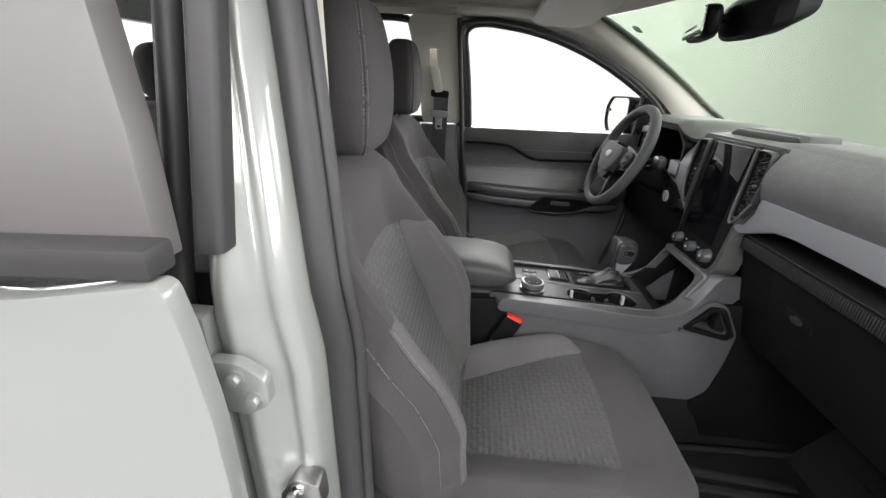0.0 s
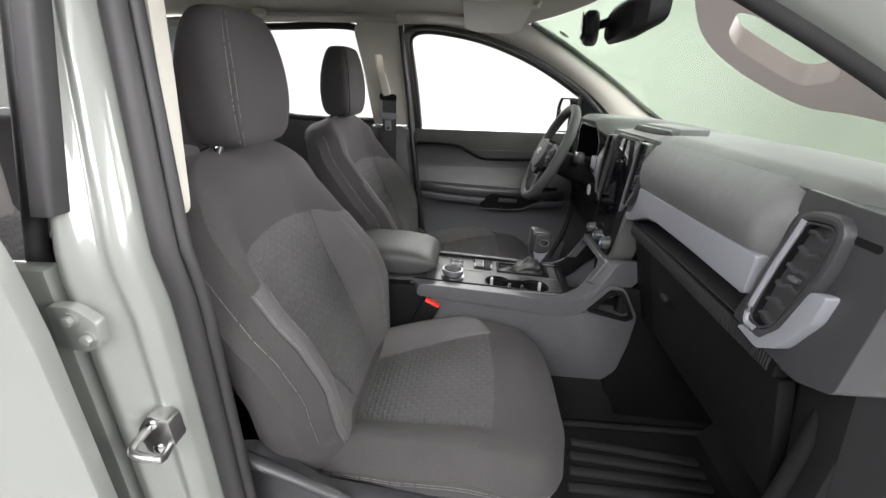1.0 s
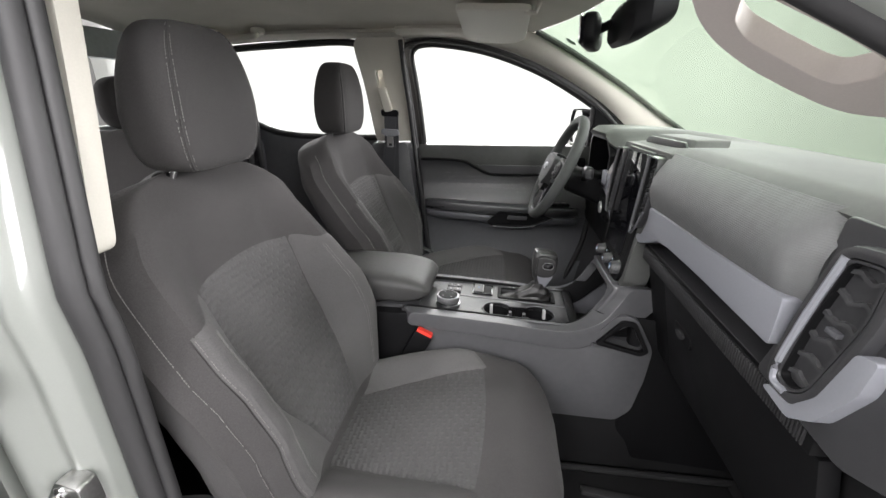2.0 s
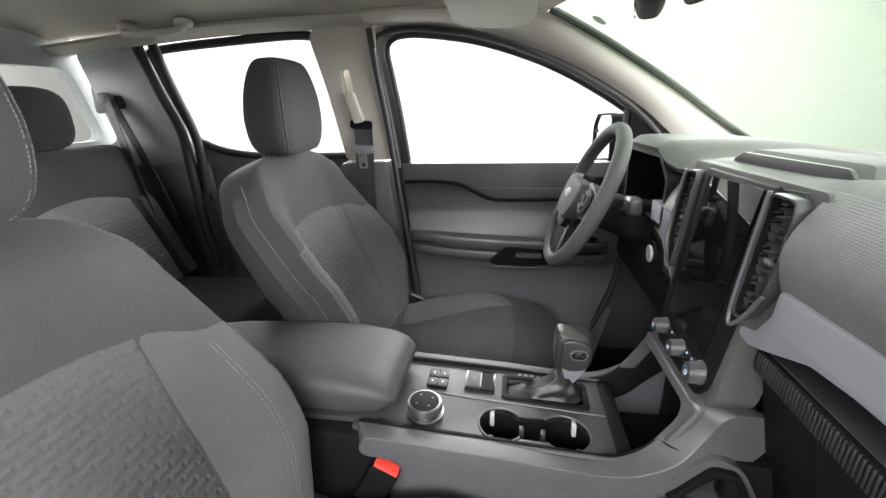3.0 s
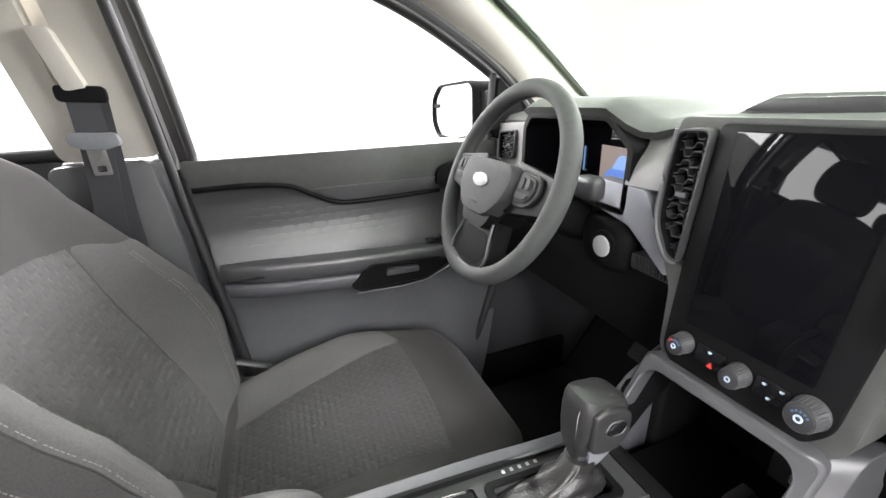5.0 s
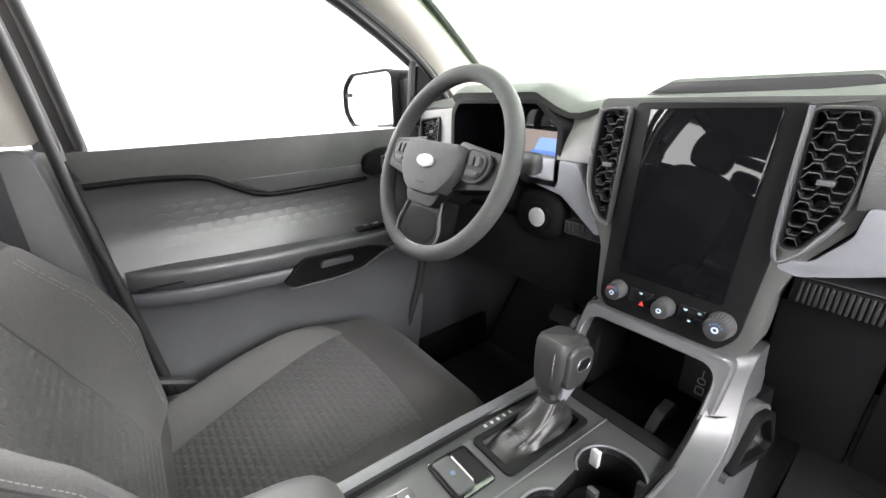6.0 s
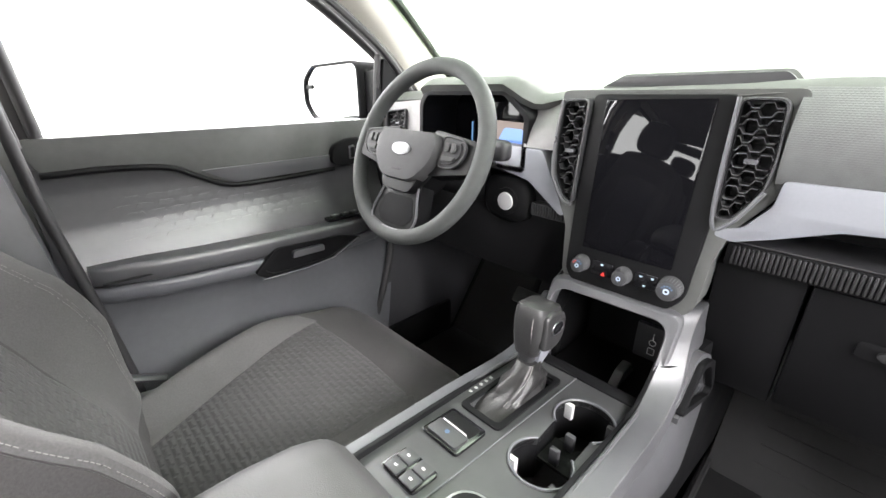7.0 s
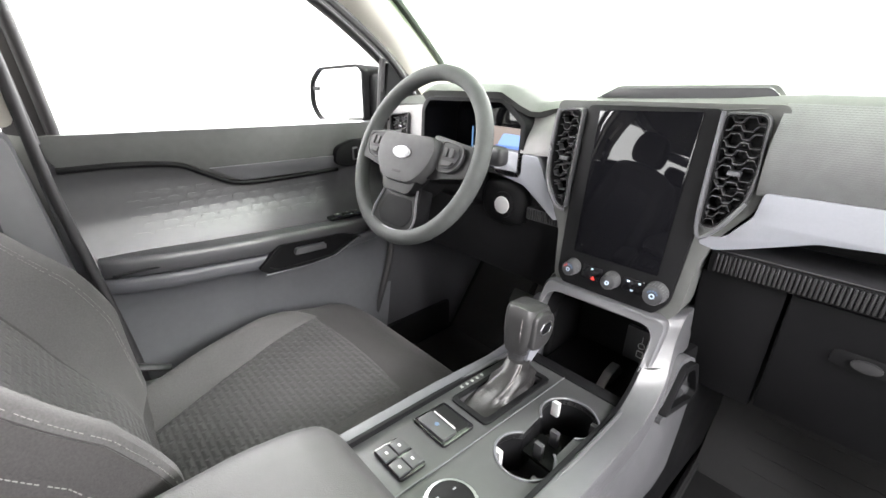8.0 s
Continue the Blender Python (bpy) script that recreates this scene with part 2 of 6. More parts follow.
def shrunk(outline, d):
    """An outline moved inwards by about d."""
    n, out = len(outline), []
    area = sum(outline[i - 1][0] * outline[i][1] - outline[i][0] * outline[i - 1][1] for i in range(n))
    s = 1 if area > 0 else -1
    for i in range(n):
        p, a, b = Vector(outline[i]), Vector(outline[i - 1]), Vector(outline[(i + 1) % n])
        t = ((p - a).normalized() + (b - p).normalized()).normalized()
        out.append(tuple(p + Vector((-t.y, t.x)) * d * s))
    return out


def rings(loops, cap=True, closed=False):
    """A skin over closed loops of equally many points."""
    bm = bmesh.new()
    rows = [[bm.verts.new(p) for p in loop] for loop in loops]
    pairs = list(zip(rows, rows[1:])) + ([(rows[-1], rows[0])] if closed else [])
    for a, b in pairs:
        for i in range(len(a)):
            bm.faces.new((a[i - 1], a[i], b[i], b[i - 1]))
    if cap and not closed:
        bm.faces.new(rows[0])
        bm.faces.new(rows[-1][::-1])
    bmesh.ops.recalc_face_normals(bm, faces=bm.faces)
    return bm


def smooth_line(points, n=8, closed=False):
    """A smooth line through points (Catmull-Rom)."""
    p = [Vector(q) for q in points]
    out = []
    m = len(p)
    for i in range(m if closed else m - 1):
        if closed:
            a, b, c, d = p[i - 1], p[i], p[(i + 1) % m], p[(i + 2) % m]
        else:
            a, b, c, d = p[max(i - 1, 0)], p[i], p[i + 1], p[min(i + 2, m - 1)]
        for k in range(n):
            t = k / n
            out.append(0.5 * (2 * b + (c - a) * t + (2 * a - 5 * b + 4 * c - d) * t * t + (3 * b - a - 3 * c + d) * t ** 3))
    if not closed:
        out.append(p[-1])
    return out


def tube(points, r, n=10, closed=False, flat=1.0, up=(0, 0, 1)):
    """A bar along a line; flat: its thickness along up against its width."""
    pts = [Vector(p) for p in points]
    loops = []
    for i, p in enumerate(pts):
        a = pts[i - 1] if i or closed else p
        b = pts[(i + 1) % len(pts)] if i + 1 < len(pts) or closed else p
        t = (b - a).normalized()
        side = t.cross(Vector(up))
        side = side.normalized() if side.length > 1e-4 else t.orthogonal().normalized()
        top = side.cross(t)
        rad = r(i / max(1, len(pts) - 1)) if callable(r) else r
        loops.append([p + side * rad * math.cos(2 * math.pi * k / n) + top * rad * flat * math.sin(2 * math.pi * k / n) for k in range(n)])
    return rings(loops, closed=closed)


def strap(points, width, thick, across):
    """A flat band along a line, its width along the given direction."""
    pts, w = [Vector(p) for p in points], Vector(across).normalized() * width / 2
    loops = []
    for i, p in enumerate(pts):
        t = (pts[min(i + 1, len(pts) - 1)] - pts[max(i - 1, 0)]).normalized()
        u = t.cross(w).normalized() * thick / 2
        loops.append([p - w - u, p + w - u, p + w + u, p - w + u])
    return rings(loops)


def sheet(f, nu, nv, thick=0.0):
    """A surface f(u, v), u and v from 0 to 1, given a thickness away from its normal."""
    bm = bmesh.new()
    g = [[Vector(f(i / nu, j / nv)) for j in range(nv + 1)] for i in range(nu + 1)]
    top = [[bm.verts.new(p) for p in row] for row in g]
    for i in range(nu):
        for j in range(nv):
            bm.faces.new((top[i][j], top[i + 1][j], top[i + 1][j + 1], top[i][j + 1]))
    if thick:
        low = []
        for i in range(nu + 1):
            row = []
            for j in range(nv + 1):
                du = g[min(i + 1, nu)][j] - g[max(i - 1, 0)][j]
                dv = g[i][min(j + 1, nv)] - g[i][max(j - 1, 0)]
                row.append(bm.verts.new(g[i][j] - du.cross(dv).normalized() * thick))
            low.append(row)
        for i in range(nu):
            for j in range(nv):
                bm.faces.new((low[i][j], low[i][j + 1], low[i + 1][j + 1], low[i + 1][j]))
        for i in range(nu):
            bm.faces.new((top[i][0], low[i][0], low[i + 1][0], top[i + 1][0]))
            bm.faces.new((top[i + 1][nv], low[i + 1][nv], low[i][nv], top[i][nv]))
        for j in range(nv):
            bm.faces.new((top[0][j + 1], low[0][j + 1], low[0][j], top[0][j]))
            bm.faces.new((top[nu][j], low[nu][j], low[nu][j + 1], top[nu][j + 1]))
    return bm


def drum(axis, a, b, lo, hi, r, n=24, soft=0.0, r2=None):
    """A round bar along an axis between lo and hi."""
    bm = bmesh.new()
    k = "xyz".index(axis)
    rows = [[bm.verts.new(spread(axis, a + rr * math.cos(2 * math.pi * i / n), b + rr * math.sin(2 * math.pi * i / n), c)) for i in range(n)] for c, rr in ((lo, r), (hi, r2 or r))]
    for i in range(n):
        bm.faces.new((rows[0][i - 1], rows[0][i], rows[1][i], rows[1][i - 1]))
    bm.faces.new(rows[0])
    bm.faces.new(rows[1])
    bmesh.ops.recalc_face_normals(bm, faces=bm.faces)
    return soften(bm, soft, 2) if soft else bm


def ball(c, rx, ry, rz, e=2.0, nu=24, nv=14, turn=None):
    """A rounded body: e = 2 an ellipsoid, more: squarer."""
    def sp(v):
        return math.copysign(abs(v) ** (2 / e), v)
    turn = turn or Matrix.Identity(3)
    loops = []
    for j in range(1, nv):
        p = -math.pi / 2 + math.pi * j / nv
        loops.append([Vector(c) + turn @ Vector((rx * sp(math.cos(p)) * sp(math.cos(2 * math.pi * i / nu)), ry * sp(math.cos(p)) * sp(math.sin(2 * math.pi * i / nu)), rz * sp(math.sin(p)))) for i in range(nu)])
    return rings(loops)


def ease(a, b, x):
    t = min(1.0, max(0.0, (x - a) / (b - a)))
    return t * t * (3 - 2 * t)


def along(table, x):
    """A value between the rows (x, value) of a table, smoothly."""
    if x <= table[0][0]:
        return table[0][1]
    for (a, p), (b, q) in zip(table, table[1:]):
        if x <= b:
            t = (x - a) / (b - a)
            return p + (q - p) * t
    return table[-1][1]


def dashes(line, length, gap, r, lift=(0, 0, 0)):
    """Stitches: short thread pieces along a line."""
    bms, go = [], 0.0
    pts = [Vector(p) + Vector(lift) for p in line]
    for a, b in zip(pts, pts[1:]):
        d = (b - a).length
        while go < d:
            s = a.lerp(b, go / d)
            e = a.lerp(b, min(1.0, (go + length) / d))
            if (e - s).length > length * 0.5:
                bms.append((s, e))
            go += length + gap
        go -= d
    out = bmesh.new()
    for s, e in bms:
        t = (e - s).normalized()
        side = t.orthogonal().normalized() * r
        top = t.cross(side)
        a = [out.verts.new(s + side * math.cos(k) + top * math.sin(k)) for k in (0, 2.1, 4.2)]
        b = [out.verts.new(e + side * math.cos(k) + top * math.sin(k)) for k in (0, 2.1, 4.2)]
        for i in range(3):
            out.faces.new((a[i - 1], a[i], b[i], b[i - 1]))
        out.faces.new(a)
        out.faces.new(b[::-1])
    return out

# ---- the studio ----
ROOM = (-7.0, 7.0, -6.0, 6.0, 4.2)
rx0, rx1, ry0, ry1, rz1 = ROOM
whole("ground", box(rx0, rx1, ry0, ry1, -0.1, 0.0), WHITE_FLOOR, "glossy white studio floor under the truck", "floor", kind="structure")


def half_ring(sx, sy, r=2.6):
    """Two studio walls that run into each other in a round corner."""
    ax, ay = (rx1 if sx > 0 else rx0), (ry1 if sy > 0 else ry0)
    bx, by = (rx0 if sx > 0 else rx1), (ry0 if sy > 0 else ry1)
    cx, cy = ax - sx * r, ay - sy * r
    bend = [(cx + sx * r * math.sin(radians(7.5 * k)), cy + sy * r * math.cos(radians(7.5 * k))) for k in range(13)]
    return prism("z", [(bx, ay), *bend, (ax, by), (ax + sx * 0.2, by), (ax + sx * 0.2, ay + sy * 0.2), (bx, ay + sy * 0.2)], 0.0, rz1)


whole("wall_north", half_ring(1, 1), WHITE_WALL, "plain white studio wall with a round corner", "wall", kind="structure")
# Unseen south side, made grey to hold back bounce light on the passenger side.
whole("wall_south", half_ring(-1, -1), GREY_WALL, "plain studio wall with a round corner, grey to cut bounce light", "wall", kind="structure")
whole("ceiling", box(rx0, rx1, ry0, ry1, rz1, rz1 + 0.1), WHITE_WALL, "plain white studio ceiling", "ceiling", kind="structure")

# ---- body shell ----
HEAD_Z = 1.80


def headliner_at(u, v):
    y = -0.6 + 1.2 * v
    x = -1.14 + (1.74 - 0.14 * (y / 0.575) ** 2) * u
    return (x, y, HEAD_Z - 0.062 * abs(y / 0.6) ** 3 - (0.085 - 0.05 * abs(y / 0.6) ** 3) * ease(0.1, 0.55, x) - 0.03 * ease(-1.0, -1.35, x))


whole("headliner", sheet(lambda u, v: Vector(headliner_at(u, v)), 30, 20, -0.02), HEADLINER, "warm grey woven headliner over the cabin", "headliner", kind="structure")
whole("roof", box(-1.4, 0.46, -0.66, 0.66, 1.83, 1.85, 0.008), PAINT, "pale sage painted steel roof panel", "car roof", kind="structure")
whole("cabin_floor", box(-1.35, 1.3, -0.76, 0.76, 0.46, 0.5), CARPET, "black carpeted cabin floor", "floor", kind="structure")
whole("firewall", join(box(1.24, 1.3, -0.76, 0.76, 0.5, 1.3), prism("y", [(1.02, 0.5), (1.25, 0.5), (1.25, 0.82)], -0.75, 0.75)), CARPET, "black carpeted bulkhead and toe board", "bulkhead", kind="structure")

# door opening: top edge of the front window opening, x and z, with the y of the leaning frame
FRONT_TOP = [(0.014, 1.288), (0.004, 1.45), (-0.008, 1.57), (-0.016, 1.645), (-0.002, 1.674), (0.035, 1.686), (0.105, 1.684), (0.25, 1.66), (0.393, 1.616), (0.536, 1.553), (0.70, 1.455), (0.80, 1.375), (0.83, 1.33)]
REAR_TOP = [(-0.172, 1.33), (-0.192, 1.45), (-0.222, 1.66), (-0.265, 1.703), (-0.5, 1.703), (-0.78, 1.692), (-0.822, 1.672), (-0.80, 1.56), (-0.768, 1.41), (-0.74, 1.385), (-0.66, 1.355), (-0.55, 1.338)]


def lean(z):
    """How far out the side of the cabin stands at a height."""
    return 0.745 - 0.19 * max(0.0, z - 1.32) - 0.03 * max(0.0, z - 1.6)


def side_line(flat, s, out=0.0, n=5):
    return [(p.x, s * (lean(p.y) + out), p.y) for p in (Vector((q.x, q.y)) for q in smooth_line([(a, b, 0) for a, b in flat], n))]


WS_EDGE = [(0.46, 0.575, 1.705), (0.60, 0.615, 1.635), (0.80, 0.675, 1.52), (0.98, 0.73, 1.405), (1.10, 0.775, 1.335)]
RAIL_LOW = [(-0.05, 0.665, 1.712), (0.11, 0.664, 1.708), (0.27, 0.668, 1.682), (0.42, 0.675, 1.634), (0.565, 0.688, 1.568), (0.73, 0.708, 1.468), (0.84, 0.725, 1.378), (0.90, 0.745, 1.325)]
RAIL_HIGH = [(-0.05, 0.57, 1.732), (0.11, 0.572, 1.73), (0.27, 0.572, 1.722), (0.42, 0.575, 1.712), (0.565, 0.606, 1.652), (0.73, 0.655, 1.56), (0.92, 0.712, 1.443), (1.10, 0.775, 1.335)]


def strip_between(low, high, s, n=6, bulge=0.012, rows=8):
    """A padded trim between two lines."""
    a, b = smooth_line(low, n), smooth_line(high, n)
    m = len(a) - 1

    def at(u, v):
        i = min(m, int(round(u * m)))
        p = a[i].lerp(b[i], v)
        p = p + Vector((-0.3, -0.8, -0.5)).normalized() * bulge * math.sin(math.pi * v)
        return Vector((p.x, s * p.y, p.z))
    return sheet(at, m, rows, 0.012 * s)


for s in (1, -1):
    whole("pillar_trim", strip_between(RAIL_LOW, RAIL_HIGH, s), PILLAR, "warm grey windscreen pillar trim below the headliner", "pillar trim", "pillar trims", "structure")
    back_low = [(-0.05, 0.665, 1.722), (-0.3, 0.664, 1.728), (-0.6, 0.664, 1.728), (-0.9, 0.664, 1.715), (-1.2, 0.66, 1.70)]
    back_high = [(-0.05, 0.57, 1.732), (-0.3, 0.57, 1.738), (-0.6, 0.57, 1.738), (-0.9, 0.57, 1.725), (-1.2, 0.57, 1.71)]
    whole("roof_rail_trim", strip_between(back_low, back_high, s), HEADLINER, "grey cloth roof rail trim over the rear door", "roof trim", "roof rail trims", "structure")
    # middle pillar
    mid = [(-0.03, 1.715), (-0.205, 1.72), (-0.232, 1.69), (-0.208, 1.55), (-0.184, 1.32), (-0.028, 1.32), (-0.034, 1.5), (-0.042, 1.64)]
    slot = rounded([(-0.155, 1.60), (-0.125, 1.60), (-0.115, 1.45), (-0.145, 1.45)], 0.012)
    bm = moved(prism("y", rounded(mid, 0.02), 0.0, 0.03, 0.004, holes=[slot]), lambda c: Vector((c.x - (0.1 if s < 0 else 0), s * (lean(c.z) - (0.055 if s > 0 else 0.1) + c.y), c.z)))
    whole("middle_pillar_trim", bm, PILLAR, "warm grey middle pillar trim with a belt height slot", "pillar trim", "middle pillar trims", "structure")
    low = prism("y", rounded([(-0.205, 1.315), (-0.045, 1.315), (-0.005, 0.9), (0.02, 0.55), (-0.26, 0.55), (-0.235, 0.9)], 0.02), 0.675, 0.76, 0.012)
    whole("lower_pillar_trim", moved(low, lambda c: Vector((c.x if s > 0 else min(c.x - 0.085, -0.15), s * (c.y - (0.02 if s < 0 else 0)), c.z))), DOOR_SKIN if s > 0 else PLASTIC_BLACK, "grey lower middle pillar cover" if s > 0 else "black lower middle pillar cover", "pillar trim", "lower pillar trims", "structure")
    # rear quarter
    quarter = [(-0.83, 1.71), (-1.085, 1.70), (-1.075, 1.41), (-1.12, 1.39), (-1.12, 1.28), (-0.78, 1.28), (-0.772, 1.40), (-0.81, 1.55)]
    bm = moved(prism("y", rounded(quarter, 0.03), 0.0, 0.04, 0.006), lambda c: Vector((c.x, s * (lean(c.z) - 0.03 + c.y), c.z)))
    whole("quarter_trim", bm, PILLAR_DARK, "slate grey rear quarter trim beside the back window", "pillar trim", "quarter trims", "structure")

# back wall with its window
back_hole = rounded([(-0.70, 1.41), (0.70, 1.41), (0.64, 1.65), (-0.64, 1.65)], 0.05)
whole("wall_rear", prism("x", [(-0.76, 0.5), (0.76, 0.5), (0.76, 1.4), (0.69, 1.75), (-0.69, 1.75), (-0.76, 1.4)], -1.17, -1.12, 0.0, holes=[back_hole]), PILLAR_DARK, "slate grey rear cabin wall", "wall", kind="structure")
g = whole("window_1", box(-1.15, -1.146, -0.7, 0.7, 1.40, 1.66), GLASS_SIDE, "clear fixed back window", "window", kind="structure")
g.visible_shadow = False

# windscreen
def screen_at(u, v):
    y = -1.045 + 2.09 * u
    low = Vector((1.17 - 0.07 * y * y, 0.775 * y, 1.325))
    top = Vector((0.60 - 0.14 * y * y, 0.575 * y, 1.715 - 0.01 * y * y))
    return low.lerp(top, v)


g = whole("windscreen", sheet(screen_at, 24, 10, 0.005), GLASS_FRONT, "green tinted laminated windscreen", "windscreen", kind="structure")
g.visible_shadow = False
for s in (1, -1):
    whole("windscreen_edge", tube(smooth_line([(x, s * (y - 0.004), z + 0.003) for x, y, z in WS_EDGE], 6), 0.01, 8), RUBBER, "black ceramic edge of the windscreen", "seal", "windscreen edges", "structure")

# ---- front seats ----
SEAT = {}


def place_seat(y, degrees, foot, head, head_z, nose):
    """Sets where the next seat stands and how far its backrest leans."""
    a = radians(degrees)
    SEAT.update(y=y, up=Vector((-math.sin(a), 0, math.cos(a))), out=Vector((math.cos(a), 0, math.sin(a))), foot=Vector((foot, y, 0.88)), head=head, head_z=head_z, nose=nose)


B_WIDE = [(-0.09, 0.215), (-0.06, 0.23), (0, 0.258), (0.08, 0.278), (0.17, 0.287), (0.25, 0.286), (0.32, 0.278), (0.39, 0.267), (0.44, 0.255), (0.48, 0.235), (0.51, 0.21), (0.53, 0.178), (0.542, 0.14), (0.55, 0.085)]
B_BOL = [(-0.06, 0.02), (0.0, 0.035), (0.1, 0.058), (0.2, 0.06), (0.3, 0.036), (0.42, 0.004), (0.55, 0.0)]
B_THICK = [(-0.09, 0.12), (-0.04, 0.14), (0.1, 0.13), (0.3, 0.105), (0.45, 0.08), (0.548, 0.04)]


def back_front(a, s, lift=0.0):
    b = abs(a)
    d = 0.012 * math.exp(-((s - 0.13) / 0.09) ** 2) - 0.35 * max(0.0, s - 0.47) ** 1.0
    d -= 0.03 * (1 - ease(0.4, 0.8, b)) * ease(0.0, 0.14, s) * (1 - ease(0.36, 0.52, s))
    d += along(B_BOL, s) * ease(0.42, 0.82, b) - 0.065 * ease(0.8, 1.0, b) ** 1.6
    return SEAT["foot"] + Vector((0, a * along(B_WIDE, s), 0)) + SEAT["up"] * s + SEAT["out"] * (d + lift)


def seat_back_body():
    loops = []
    for k in range(35):
        s = -0.09 + 0.64 * (1 - (1 - k / 34) ** 1.4)
        loop = [back_front(-1 + 2 * i / 40, s) for i in range(41)]
        w, t = along(B_WIDE, s), along(B_THICK, s)
        edge = (loop[-1] - SEAT["foot"]).dot(SEAT["out"])
        for i in range(1, 16):
            q = math.pi * i / 16
            lat = math.copysign(abs(math.cos(q)) ** 0.55, math.cos(q))
            loop.append(SEAT["foot"] + Vector((0, w * lat, 0)) + SEAT["up"] * s + SEAT["out"] * (edge - t * math.sin(q) ** 0.6))
        loops.append(loop)
    return rings(loops)


C_WIDE = [(-0.1, 0.18), (0, 0.218), (0.15, 0.25), (0.25, 0.26), (0.36, 0.264), (0.44, 0.258), (0.475, 0.243), (0.5, 0.215), (0.517, 0.182), (0.529, 0.14), (0.535, 0.1)]
C_TOP = [(-0.1, 0.778), (0, 0.8), (0.1, 0.823), (0.2, 0.841), (0.3, 0.855), (0.37, 0.862), (0.44, 0.86), (0.48, 0.849), (0.508, 0.832), (0.524, 0.815), (0.535, 0.795)]
C_LOW = [(-0.1, 0.7), (0.1, 0.735), (0.4, 0.745), (0.49, 0.75), (0.535, 0.772)]


def nosed(x):
    """The seats are slid to slightly different lengths of cushion."""
    return x + SEAT["nose"] * ease(0.33, 0.5, x)


def cushion_top(a, x, lift=0.0):
    b = abs(a)
    z = along(C_TOP, x) + 0.036 * ease(0.5, 0.82, b) * (1 - ease(0.24, 0.42, x)) - 0.055 * ease(0.8, 1.0, b) ** 1.7
    return Vector((nosed(x), SEAT["y"] + a * along(C_WIDE, x), z + lift))


def cushion_body():
    loops = []
    xs = [-0.1 + 0.56 * k / 27 for k in range(28)] + [0.475, 0.488, 0.5, 0.51, 0.518, 0.524, 0.53, 0.535]
    for x in xs:
        loop = [cushion_top(-1 + 2 * i / 40, x) for i in range(41)]
        w, low, edge = along(C_WIDE, x), along(C_LOW, x), loop[-1].z
        for i in range(1, 16):
            q = math.pi * i / 16
            lat = math.copysign(abs(math.cos(q)) ** 0.35, math.cos(q))
            loop.append(Vector((nosed(x), SEAT["y"] + w * lat * 0.985, edge + (low - edge) * math.sin(q) ** 0.5)))
        loops.append(loop)
    return rings(loops)


def panel(on, mapping, n, m, puff=0.0035):
    """A sewn panel that swells over a body's surface and is drawn in at its seams."""
    def at(u, v):
        a, s = mapping(u, v)
        near = min(u, 1 - u, v, 1 - v)
        return on(a, s, -0.0004 + (puff + 0.0004) * ease(0.0, 0.035, near))
    return sheet(at, n, m)


def arch_top(a):
    b = abs(a)
    return 0.374 - 0.02 * (min(b, 0.55) / 0.55) ** 2 - 0.036 * ease(0.55, 0.76, b) - 0.05 * max(0.0, b - 0.76)


INSERT_HALF = [(0.0, 0.3), (0.35, 0.45), (0.65, 0.475), (1.0, 0.53)]


